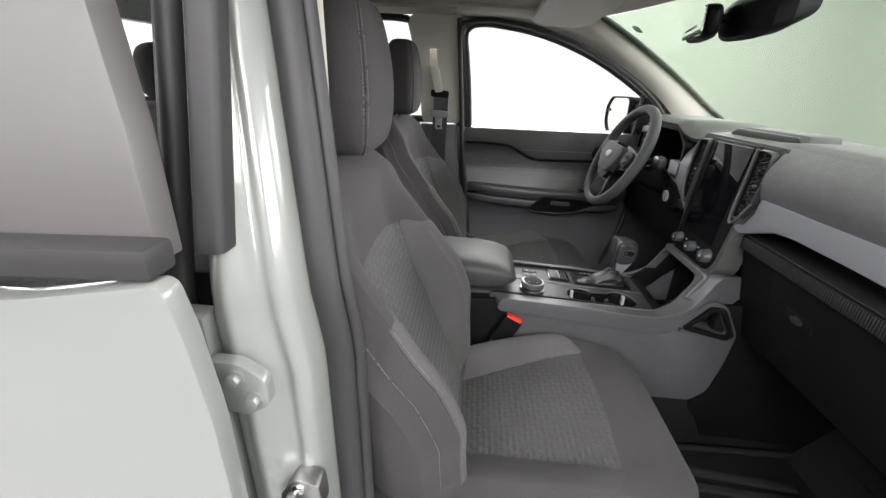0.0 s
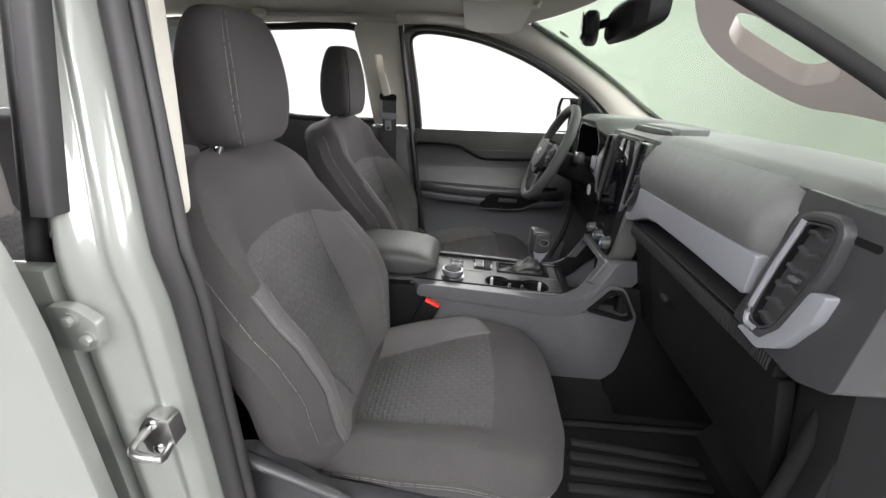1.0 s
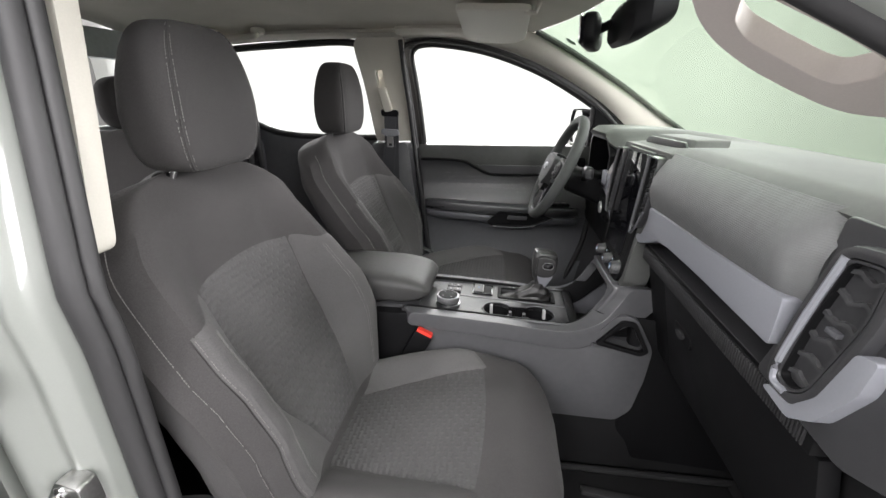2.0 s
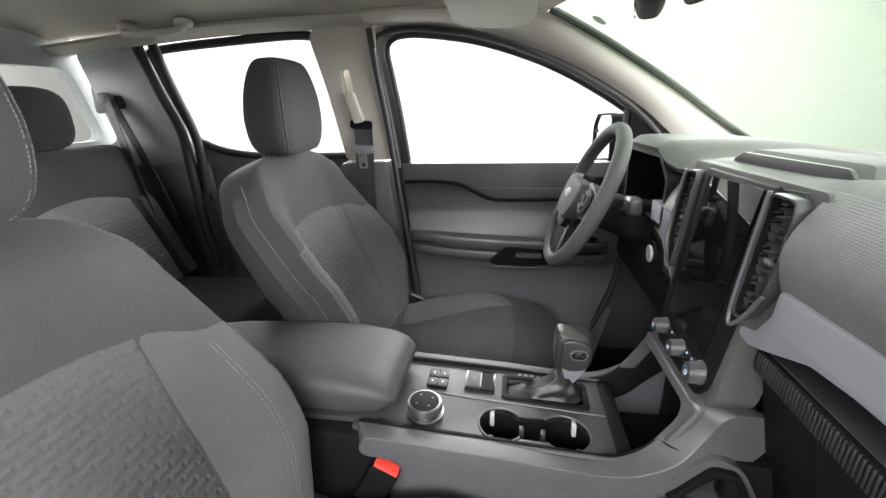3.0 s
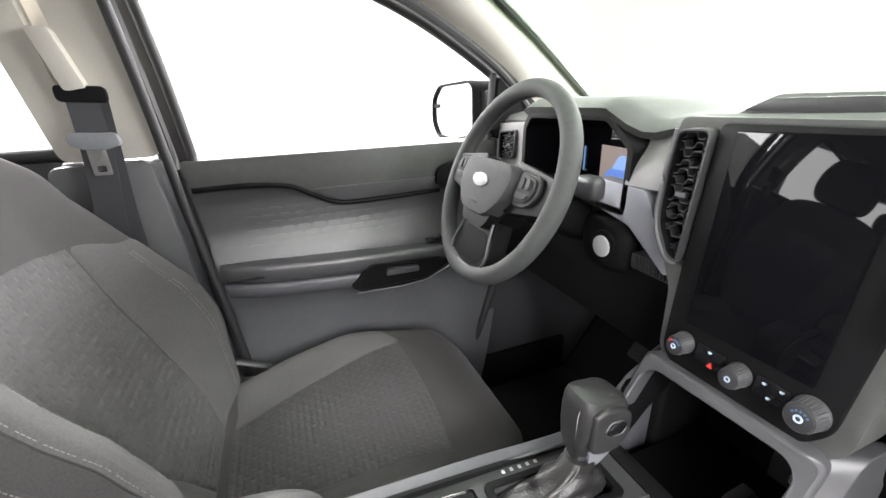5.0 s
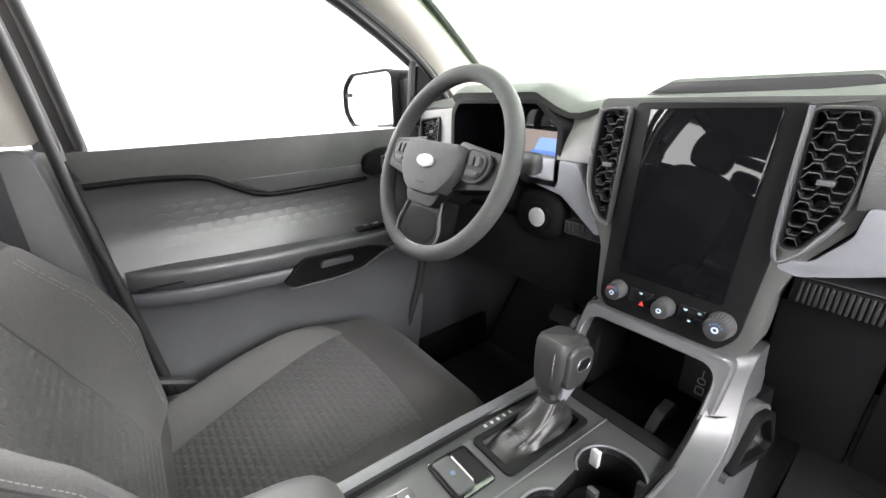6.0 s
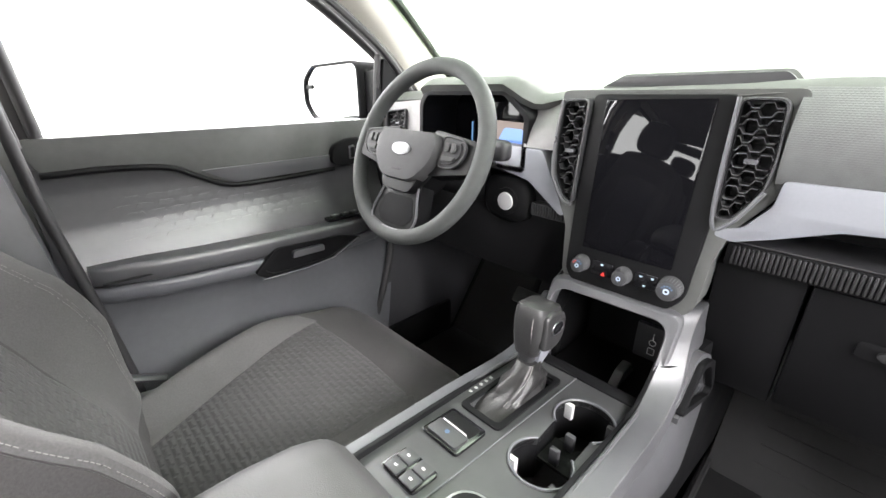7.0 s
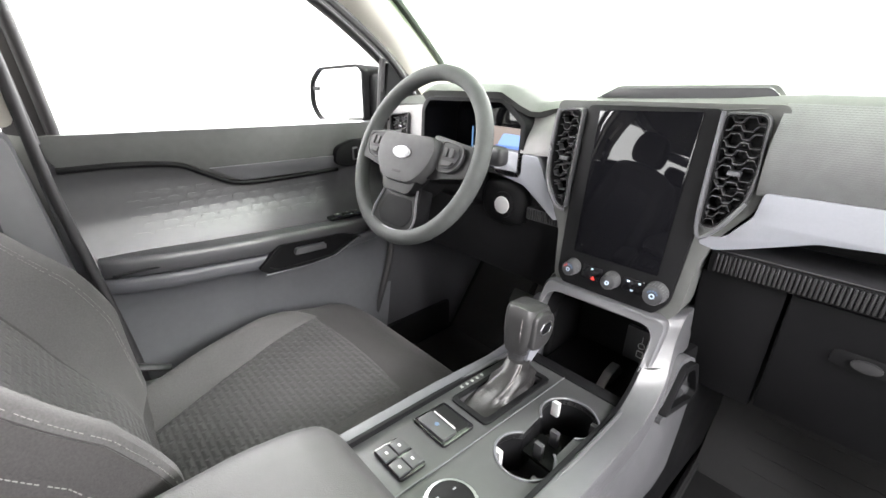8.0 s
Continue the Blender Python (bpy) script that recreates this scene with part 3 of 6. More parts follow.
def front_seat():
    top = thing("front_seat", (0, SEAT["y"], 0.5), "charcoal cloth bucket seat with embossed grey inserts", "car seat", "front seats")
    part("backrest", seat_back_body(), FABRIC, top, "charcoal cloth shell")
    part("backrest_insert", panel(back_front, lambda u, v: ((2 * u - 1) * along(INSERT_HALF, v), -0.052 + v * (arch_top((2 * u - 1) * 0.53) + 0.052)), 40, 40), INSERT_BACK, top, "grey cloth embossed with staggered lozenges")
    for s in (1, -1):
        part("backrest_bolster", panel(back_front, lambda u, v: (s * (along(INSERT_HALF, v) * (1 - u) + 0.865 * u), -0.052 + v * (arch_top(0.53 + u * 0.335) + 0.052)), 16, 40), FABRIC_LIGHT, top, "plain mid-grey melange cloth")
    for s in (1, -1):
        part("backrest_piping", panel(back_front, lambda u, v: (s * (0.868 + 0.06 * u), -0.03 + v * (0.345 - 0.02 * u)), 8, 40, 0.0025), FABRIC, top, "charcoal cloth band between two seams")
    part("cushion", cushion_body(), FABRIC, top, "charcoal cloth cushion")
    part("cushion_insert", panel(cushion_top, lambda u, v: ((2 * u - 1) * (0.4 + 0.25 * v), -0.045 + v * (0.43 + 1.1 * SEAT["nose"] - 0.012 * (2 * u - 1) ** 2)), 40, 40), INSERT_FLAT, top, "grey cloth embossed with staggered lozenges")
    for s in (1, -1):
        # Side light in the colour: left bolster light, right one charcoal on both seats.
        part("cushion_bolster", panel(cushion_top, lambda u, v: (s * (0.403 + 0.25 * v + u * (0.46 - 0.22 * v)), -0.045 + v * (0.428 + 1.1 * SEAT["nose"] - 0.05 * u)), 16, 40), FABRIC_LIGHT if s > 0 else FABRIC, top, "plain mid-grey melange cloth" if s > 0 else "plain cloth darkened to charcoal for side shade")
        for b, lo, hi in ((0.7, -0.03, 0.3), (0.718, -0.03, 0.3), (0.862, -0.03, 0.31), (0.938, 0.0, 0.5)):
            part("stitching", dashes([back_front(s * b, lo + (hi - lo) * k / 30, 0.0036) for k in range(31)], 0.0036, 0.0014, 0.0007), THREAD, top, "pale grey thread")["kind"] = "stuff"
        def hem(x, f):
            edge, low = cushion_top(s, x).z, along(C_LOW, x)
            return Vector((nosed(x), SEAT["y"] + s * (along(C_WIDE, x) + 0.0012), edge + (low - edge) * f))
        for f in (0.12, 0.2):
            part("stitching", dashes([hem(-0.02 + 0.5 * k / 40, f) for k in range(41)], 0.0036, 0.0014, 0.0007), THREAD, top, "pale grey thread")["kind"] = "stuff"
    # headrest on two posts
    tilt = Matrix.Rotation(radians(2), 3, "Y")
    centre = Vector((SEAT["head"], SEAT["y"], SEAT["head_z"]))

    def pillow(a, t):
        """A squarish cross-section, rounder towards the top and the foot."""
        e = 0.44
        c, d = math.copysign(abs(math.cos(a)) ** e, math.cos(a)), math.copysign(abs(math.sin(a)) ** e, math.sin(a))
        z = math.copysign(abs(math.sin(t)) ** 0.6, math.sin(t))
        r = abs(math.cos(t)) ** (0.45 if t > 0 else 0.3)
        return Vector((0.06 * r * c, 0.117 * r * d, 0.115 * z))

    def taper(c):
        t = c.z / 0.112
        y = c.y * (1.0 - 0.16 * ease(-0.2, 1.0, t) - 0.04 * ease(-0.3, -1.0, t))
        return centre + tilt @ Vector((c.x * (1.0 - 0.22 * ease(-0.2, 1.0, t)), y, c.z))
    bm = rings([[pillow(2 * math.pi * (i + 0.5) / 56, -math.pi / 2 + math.pi * (j + 0.35) / 27.7) for i in range(56)] for j in range(28)])
    moved(bm, taper)
    part("headrest", bm, FABRIC, top, "charcoal cloth with pale twin stitching")
    for s in (1, -1):
        for ang, thread in ((0.80, False), (0.70, True), (0.90, True)):
            line = [taper(pillow(s * ang, -1.2 + 2.35 * k / 40) * 1.004) for k in range(41)]
            if thread:
                part("stitching", dashes(line, 0.0036, 0.0014, 0.0007), THREAD, top, "pale grey thread")["kind"] = "stuff"
            else:
                part("headrest_seam", tube(line, 0.0016, 6), FABRIC, top)
        foot = SEAT["foot"] + SEAT["up"] * 0.545 + Vector((0.0, s * 0.06, 0.0)) + SEAT["out"] * -0.04
        part("headrest_post", tube([foot - Vector((0, 0, 0.03)), (centre.x, foot.y, centre.z - 0.08)], 0.0065, 12), CHROME, top, "chrome post")
        part("post_guide", ball(foot, 0.017, 0.019, 0.009, 2.4, 14, 8), PLASTIC_BLACK, top, "black plastic post guide")
    # covers and rails under the cushion
    for s in (1, -1):
        flat = rounded([(-0.18, 0.72), (-0.17, 0.87), (-0.10, 0.885), (0.02, 0.80), (0.38, 0.755), (0.44, 0.73), (0.42, 0.66), (-0.14, 0.64)], 0.02)
        part("side_cover", moved(prism("y", flat, 0.0, 0.035, 0.008), lambda c: Vector((c.x, SEAT["y"] + s * (0.245 + c.y), c.z))), PLASTIC, top, "dark plastic side cover")
        part("recline_lever", tube(smooth_line([(-0.12, SEAT["y"] + s * 0.285, 0.885), (-0.02, SEAT["y"] + s * 0.292, 0.85), (0.08, SEAT["y"] + s * 0.292, 0.8)], 8), lambda t: 0.014 - 0.004 * t, 12, flat=0.7), PLASTIC, top, "dark plastic lever")
        part("seat_rail", box(-0.25, 0.42, SEAT["y"] + s * 0.2 - 0.02, SEAT["y"] + s * 0.2 + 0.02, 0.5, 0.57, 0.004), STEEL, top, "bare steel floor rail")
        part("seat_leg", box(-0.15, 0.35, SEAT["y"] + s * 0.2 - 0.012, SEAT["y"] + s * 0.2 + 0.012, 0.57, 0.76, 0.004), PLASTIC_BLACK, top)
    part("seat_pan", box(-0.12, 0.40, SEAT["y"] - 0.235, SEAT["y"] + 0.235, 0.66, 0.765, 0.02), PLASTIC_BLACK, top)
    return top


place_seat(-0.393, 20.0, 0.014, -0.172, 1.503, -0.036)
front_seat()
place_seat(0.39, 20.8, -0.014, -0.216, 1.496, 0.0)
front_seat()

# ---- steering wheel ----
HUB = Vector((0.543, 0.384, 1.262))
WT = radians(24.5)
W_UP, W_OUT, W_SIDE = Vector((math.sin(WT), 0, math.cos(WT))), Vector((-math.cos(WT), 0, math.sin(WT))), Vector((0, -1, 0))


def on_wheel(right, up, out=0.0):
    """A place on the wheel as the driver sees it."""
    return HUB + W_SIDE * right + W_UP * up + W_OUT * out


def wheel_plate(outline, lo, hi, r=0.004, holes=(), dome=0.0):
    bm = prism("z", outline, lo, hi, r, 2, holes)
    return moved(bm, lambda c: on_wheel(c.x, c.y, c.z - dome * (c.x * c.x + c.y * c.y)))


wheel = thing("steering_wheel", HUB, "grey grained steering wheel with silver badge, wheel straight ahead", "steering wheel")
R_RIM = 0.1716
rim_line = [on_wheel(R_RIM * math.cos(2 * math.pi * k / 96), R_RIM * math.sin(2 * math.pi * k / 96)) for k in range(96)]
part("rim", tube(rim_line, 0.0155, 16, True, 1.12, W_OUT), RIM_SKIN, wheel, "grey urethane rim")
hub_shape = rounded([(-0.088, 0.012), (-0.074, 0.034), (0.074, 0.034), (0.088, 0.012), (0.08, -0.026), (0.052, -0.056), (0.034, -0.064), (-0.034, -0.064), (-0.052, -0.056), (-0.08, -0.026)], 0.014)
part("airbag_cover", wheel_plate(hub_shape, -0.01, 0.036, 0.011), WHEEL_PAD, wheel, "grey grained airbag cover")
part("airbag_chin", wheel_plate(rounded([(-0.056, -0.03), (0.056, -0.03), (0.05, -0.066), (0.038, -0.084), (-0.038, -0.084), (-0.05, -0.066)], 0.01), -0.02, 0.024, 0.008), PLASTIC_BLACK, wheel, "dark lower part of the airbag cover")
part("hub", wheel_plate(rounded([(-0.085, 0.03), (0.085, 0.03), (0.068, -0.05), (0.045, -0.075), (-0.045, -0.075), (-0.068, -0.05)], 0.02), -0.04, 0.006, 0.012), PLASTIC_BLACK, wheel)
for s in (1, -1):
    part("spoke", wheel_plate(rounded([(s * 0.05, 0.045), (s * 0.168, 0.03), (s * 0.168, -0.025), (s * 0.06, -0.045)], 0.012), -0.02, 0.012, 0.006), PLASTIC_BLACK, wheel)
    pod = part("switch_pod", wheel_plate(rounded([(s * 0.086, 0.034), (s * 0.140, 0.028), (s * 0.146, 0.0), (s * 0.128, -0.022), (s * 0.088, -0.024)], 0.013), 0.008, 0.019, 0.004), WHEEL_SWITCH, wheel, "dark switch pod")
    ring = rounded([(s * 0.086, 0.034), (s * 0.140, 0.028), (s * 0.146, 0.0), (s * 0.128, -0.022), (s * 0.088, -0.024)], 0.013)
    part("pod_edge", tube([on_wheel(x, y, 0.0185) for x, y in ring], 0.0017, 6, True, up=W_OUT), WHEEL_PAD, pod, "thin grey edge")
    part("switch_pad", wheel_plate(shrunk(ring, 0.006), 0.018, 0.022, 0.002), WHEEL_SWITCH, pod)
    for k in range(2):
        part("rocker_switch", wheel_plate(rounded([(s * (0.100 + 0.016 * k), 0.021), (s * (0.110 + 0.016 * k), 0.019), (s * (0.111 + 0.016 * k), 0.004), (s * (0.101 + 0.016 * k), 0.003)], 0.003), 0.021, 0.026, 0.0015), WHEEL_PAD, pod)
    part("switch_bar", wheel_plate(rounded([(s * 0.097, -0.003), (s * 0.130, -0.004), (s * 0.124, -0.012), (s * 0.098, -0.013)], 0.003), 0.021, 0.025, 0.001), WHEEL_PAD, pod)
    edge = smooth_line([on_wheel(s * x, y, 0.009) for x, y in ((0.05, -0.07), (0.056, -0.095), (0.066, -0.125), (0.062, -0.146), (0.045, -0.157), (0.0, -0.16))], 6)
    part("lower_spoke_edge", tube(edge, 0.0022, 8, up=W_OUT), SATIN, wheel, "thin satin edge of the lower spoke")
part("spoke_recess", wheel_plate(rounded([(-0.04, -0.09), (0.04, -0.09), (0.055, -0.128), (0.035, -0.15), (-0.035, -0.15), (-0.055, -0.128)], 0.01), 0.004, 0.0075, 0.002), MATTE, wheel)
part("lower_spoke", wheel_plate(rounded([(-0.052, -0.05), (0.052, -0.05), (0.062, -0.1), (0.068, -0.128), (0.062, -0.15), (0.04, -0.164), (-0.04, -0.164), (-0.062, -0.15), (-0.068, -0.128), (-0.062, -0.1)], 0.01), -0.03, 0.006, 0.005), PLASTIC_BLACK, wheel, "black lower spoke")
badge = part("badge", wheel_plate(circle(0, -0.006, 0.026, 32, 0.012), 0.03, 0.0395, 0.002), BADGE, wheel, "silver oval badge")
part("badge_field", wheel_plate(circle(0, -0.006, 0.0225, 32, 0.009), 0.039, 0.0404, 0.0005), BELT_GREY, badge)
part("airbag_mark", wheel_plate(rounded([(-0.013, -0.042), (0.013, -0.042), (0.012, -0.047), (-0.012, -0.047)], 0.001), 0.030, 0.0368), WHEEL_SWITCH, wheel)
col = thing("steering_column", (0.68, 0.384, 1.2), "dark plastic steering column cover with a stalk", "steering column")
loops = []
for k in range(9):
    t = k / 8
    c = Vector((0.575 + 0.19 * t, 0.384, 1.232 - 0.06 * t))
    w, h = 0.05 + 0.022 * t, 0.042 + 0.02 * t
    loops.append([c + Vector((0, w * math.copysign(abs(math.cos(q)) ** 0.6, math.cos(q)), h * math.copysign(abs(math.sin(q)) ** 0.6, math.sin(q)))) for q in (2 * math.pi * i / 24 for i in range(24))])
part("column_shroud", rings(loops), PLASTIC_BLACK, col)
stalk = part("stalk", tube([(0.625, 0.34, 1.235), (0.622, 0.29, 1.245), (0.62, 0.255, 1.262)], lambda t: 0.008 + 0.004 * t, 12), PLASTIC_BLACK, col, "black wiper stalk")
part("stalk_head", moved(ball((0, 0, 0), 0.015, 0.024, 0.019, 3.8, 20, 12), lambda c: Vector((0.62, 0.238, 1.272)) + c), PLASTIC, stalk)
part("stalk", tube([(0.625, 0.43, 1.235), (0.622, 0.48, 1.245), (0.62, 0.52, 1.255)], lambda t: 0.008 + 0.004 * t, 12), PLASTIC_BLACK, col, "black indicator stalk")

# ---- dashboard ----
dash = thing("dashboard", (0.9, 0, 1.0), "grey padded dashboard with satin silver trim strip", "dashboard")
D_REAR = [(-0.78, 0.75), (-0.68, 0.715), (-0.17, 0.715), (-0.15, 0.704), (0.14, 0.704), (0.165, 0.73), (0.215, 0.70), (0.245, 0.672), (0.50, 0.672), (0.53, 0.735), (0.66, 0.745), (0.78, 0.76)]
D_RISE = [(-0.78, 1.372), (-0.66, 1.385), (-0.18, 1.381), (-0.1, 1.373), (0.14, 1.362), (0.165, 1.362), (0.215, 1.35), (0.27, 1.385), (0.49, 1.382), (0.53, 1.35), (0.68, 1.345), (0.78, 1.33)]


def dash_top_at(u, v):
    y = -0.77 + 1.54 * u
    xr, xf = along(D_REAR, y), 1.16 - 0.09 * (y / 0.77) ** 2
    zr = along(D_RISE, y)
    return Vector((xr + (xf - xr) * v, y, zr + (1.338 - zr) * v ** 1.2 + 0.012 * math.sin(math.pi * v) - 0.012 * (1 - ease(0, 0.04, v))))


part("top_pad", sheet(dash_top_at, 90, 24, 0.015), PAD, dash, "soft grey grained dash top")
part("knee_body", join(box(0.80, 1.12, -0.76, 0.76, 1.0, 1.33, 0.01)), PLASTIC_BLACK, dash)


def pad_face(u, v):
    y = -0.168 - 0.462 * u
    z = 1.273 + 0.013 * u + v * (1.378 - 1.273 - 0.008 * u)
    return Vector((0.690 + 0.026 * v - 0.02 * math.sin(math.pi * v) + 0.02 * ease(0.93, 1.0, u), y, z))


part("passenger_pad", sheet(pad_face, 40, 12, -0.012), PAD_MESH, dash, "knurled soft pad facing the passenger")
strip = rounded([(-0.178, 1.274), (-0.45, 1.281), (-0.624, 1.288), (-0.622, 1.226), (-0.44, 1.229), (-0.305, 1.228), (-0.247, 1.222), (-0.18, 1.195), (-0.14, 1.181), (-0.118, 1.186), (-0.12, 1.197), (-0.148, 1.204), (-0.174, 1.24)], 0.006)
part("trim_strip", prism("x", strip, 0.672, 0.70, 0.006), SILVER, dash, "satin silver trim strip")
part("shelf_roof", box(0.70, 0.86, -0.70, -0.13, 1.222, 1.27, 0.004), PLASTIC_BLACK, dash)
part("shelf", box(0.694, 0.86, -0.72, -0.135, 1.158, 1.178, 0.004), PLASTIC, dash, "open shelf above the glove box")
part("shelf_lip", box(0.689, 0.71, -0.70, -0.135, 1.142, 1.176, 0.004), PLASTIC_BLACK, dash)
strip = rounded([(0.285, 1.276), (0.178, 1.273), (0.163, 1.245), (0.14, 1.20), (0.118, 1.165), (0.128, 1.158), (0.165, 1.185), (0.205, 1.213), (0.285, 1.228)], 0.007)
part("trim_strip", prism("x", strip, 0.672, 0.70, 0.005), SILVER, dash, "satin silver trim strip")
def shoulder(u, v):
    y, z = 0.158 + 0.062 * u, 1.274 + v * (1.362 - 0.014 * u - 1.274)
    return Vector((0.688 + 0.045 * v * v - 0.012 * u * (1 - v), y, z))


part("side_panel", sheet(shoulder, 12, 14, 0.006), SHOULDER, dash, "pale grey panel between display and vent")
part("lower_panel", moved(box(0.70, 0.80, 0.11, 0.76, 0.98, 1.225, 0.01), lambda c: Vector((c.x + 0.12 * (1.225 - c.z), c.y, c.z))), PLASTIC_BLACK, dash)
part("shelf_lip", box(0.683, 0.71, 0.115, 0.2, 1.142, 1.168, 0.004), PLASTIC, dash)
part("outer_panel", prism("x", rounded([(0.516, 1.24), (0.76, 1.225), (0.765, 1.33), (0.516, 1.352)], 0.01), 0.73, 0.80, 0.005, holes=[rounded([(0.63, 1.324), (0.71, 1.313), (0.708, 1.245), (0.636, 1.257)], 0.012)]), SHOULDER, dash, "pale grey panel beside the outer vent")
# instrument cluster
hood = [(0.214, 1.225), (0.212, 1.332), (0.27, 1.377), (0.492, 1.372), (0.515, 1.345), (0.52, 1.225)]
part("cluster_shroud", prism("x", rounded(hood, 0.012), 0.672, 0.83, 0.003, holes=[shrunk(rounded(hood, 0.012), 0.011)]), PLASTIC_BLACK, dash)
display = part("cluster_display", box(0.785, 0.80, 0.222, 0.512, 1.215, 1.37, 0.003), SCREEN, dash, "instrument display showing a blue car")
# glove box
face = moved(box(0.70, 0.725, -0.70, -0.24, 0.91, 1.138, 0.006), lambda c: Vector((c.x + 0.22 * (1.138 - c.z), c.y, c.z)))
glove = part("glove_box_lid", face, PLASTIC_BLACK, dash, "closed black glove box lid")
part("glove_box_latch", prism("x", rounded([(-0.30, 1.052), (-0.30, 1.078), (-0.375, 1.078), (-0.375, 1.052)], 0.008), 0.712, 0.722, 0.003), PLASTIC_BLACK, glove)
part("latch_button", prism("x", circle(-0.337, 1.065, 0.016, 20, 0.008), 0.707, 0.716, 0.002), RIB, glove)
part("inner_panel", moved(box(0.705, 0.80, -0.236, -0.125, 0.90, 1.138, 0.006), lambda c: Vector((c.x + 0.22 * (1.138 - c.z), c.y, c.z))), PLASTIC_BLACK, dash)
# End panel in MATTE: the footwell's darkness is put into its colour.
part("end_panel", moved(box(0.698, 0.95, -0.775, -0.685, 0.62, 1.37, 0.02), lambda c: Vector((c.x + 0.2 * max(0, 1.17 - c.z), c.y, c.z))), MATTE, dash)
# start button
part("start_panel", moved(ball((0, 0, 0), 0.03, 0.06, 0.05, 3.0, 24, 14), lambda c: Vector((0.705, 0.265, 1.163)) + c), PLASTIC_BLACK, dash)
ring = part("start_button", join(prism("x", circle(0.254, 1.162, 0.028, 28), 0.672, 0.685, 0.003)), PLASTIC_BLACK, dash, "round engine start button")
part("button_face", prism("x", circle(0.254, 1.162, 0.0185, 28), 0.668, 0.674, 0.002), BRIGHT, ring, "silver button face")


def vent(owner, outline, x, lean_x, rows, holder_mat, wave, bright=(), edge_mat=SILVER, plates=False):
    """An air vent: a frame, a dark box behind it and waved vanes."""
    def tip(c):
        return Vector((c.x + lean_x * (c.z - 1.2), c.y, c.z))
    outer = rounded(outline, 0.014)
    v = part("air_vent", moved(prism("x", outer, x - 0.006, x + 0.03, 0.003, holes=[shrunk(outer, 0.0032)]), tip), holder_mat, owner, "air vent with waved vanes")
    if bright:
        run = smooth_line([(x - 0.006, *outline[i]) for i in bright], 6)
        run = [Vector((p.x, p.y * 0.985 + 0.015 * sum(q[0] for q in outline) / len(outline), p.z)) for p in run]
        part("vent_trim", moved(tube(run, 0.0042 if plates else 0.0028, 8), tip), edge_mat, v, "satin edge strip")
    inner = shrunk(outer, 0.0032)
    part("vent_frame", moved(prism("x", inner, x - 0.003, x + 0.05, 0.001, holes=[shrunk(inner, 0.002)]), tip), PLASTIC_BLACK, v)
    part("vent_box", moved(prism("x", inner, x + 0.045, x + 0.05), tip), PLASTIC_BLACK, v)
    core = shrunk(inner, 0.0015)
    ys, zs = [p[0] for p in core], [p[1] for p in core]

    def span(z):
        hit = []
        for i in range(len(core)):
            (a, b), (c, d) = core[i - 1], core[i]
            if (b - z) * (d - z) < 0:
                hit.append(a + (c - a) * (z - b) / (d - b))
        return (min(hit), max(hit)) if len(hit) > 1 else None
    for k in range(rows):
        z = min(zs) + (max(zs) - min(zs)) * (k + 0.5) / rows
        got = span(z)
        if not got:
            continue
        n, pitch = 40, (max(zs) - min(zs)) / rows
        strips = []
        if plates:
            ups = [(y, z + pitch * 0.1 * math.sin(6.283 * ((y - ys[0]) / wave + 0.3 * k)) * (1 + 0.4 * math.sin(12.57 * (y - ys[0]) / wave))) for y in (got[0] + (got[1] - got[0]) * i / n for i in range(n + 1))]
            strips.append(rings([[(x + 0.002, y, h - 0.0035), (x + 0.002, y, h + 0.001), (x + 0.036, y, h + 0.006), (x + 0.036, y, h + 0.002)] for y, h in ups]))
        for way in (() if plates else (1, -1)):
            line = []
            for i in range(n + 1):
                y = got[0] + (got[1] - got[0]) * i / n
                tri = abs((((y - ys[0]) / wave + 0.5 * (k % 2)) % 1.0) * 2 - 1)
                line.append((y, z + way * pitch * (0.09 + 0.33 * min(1.0, max(0.0, (tri - 0.3) / 0.28)))))
            strips.append(rings([[(x + 0.003, y, h - 0.0006), (x + 0.003, y, h + 0.0006), (x + 0.02, y, h + 0.0006), (x + 0.02, y, h - 0.0006)] for y, h in line]))
        part("vane", moved(join(*strips), tip), VANE, v)
    zc = (max(zs) + min(zs)) / 2
    got = span(zc)
    part("vent_tab", moved(box(x, x + 0.01, sum(got) / 2 - 0.008, sum(got) / 2 + 0.008, zc - 0.003, zc + 0.003, 0.001), tip), PLASTIC_GREY, v)
    return v


END_VENT = [(-0.664, 1.354), (-0.712, 1.36), (-0.714, 1.31), (-0.69, 1.214), (-0.667, 1.197), (-0.643, 1.203), (-0.648, 1.27)]
vent(dash, END_VENT, 0.678, 0.1, 6, PLASTIC, 0.032, (0, 6, 5, 4), plates=True)


def end_tip(c):
    return Vector((c.x + 0.1 * (c.z - 1.2), c.y, c.z))


rim_in = rounded(END_VENT, 0.014)
part("vent_surround", moved(prism("x", shrunk(rim_in, -0.013), 0.67, 0.76, 0.005, holes=[shrunk(rim_in, -0.0005)]), end_tip), PLASTIC, dash, "dark grey vent surround")
part("trim_corner", moved(prism("x", rounded([(-0.722, 1.284), (-0.744, 1.288), (-0.741, 1.252), (-0.716, 1.2), (-0.686, 1.179), (-0.64, 1.184), (-0.646, 1.191), (-0.682, 1.191), (-0.706, 1.222)], 0.006), 0.668, 0.70, 0.003), end_tip), SILVER, dash, "satin silver corner trim")
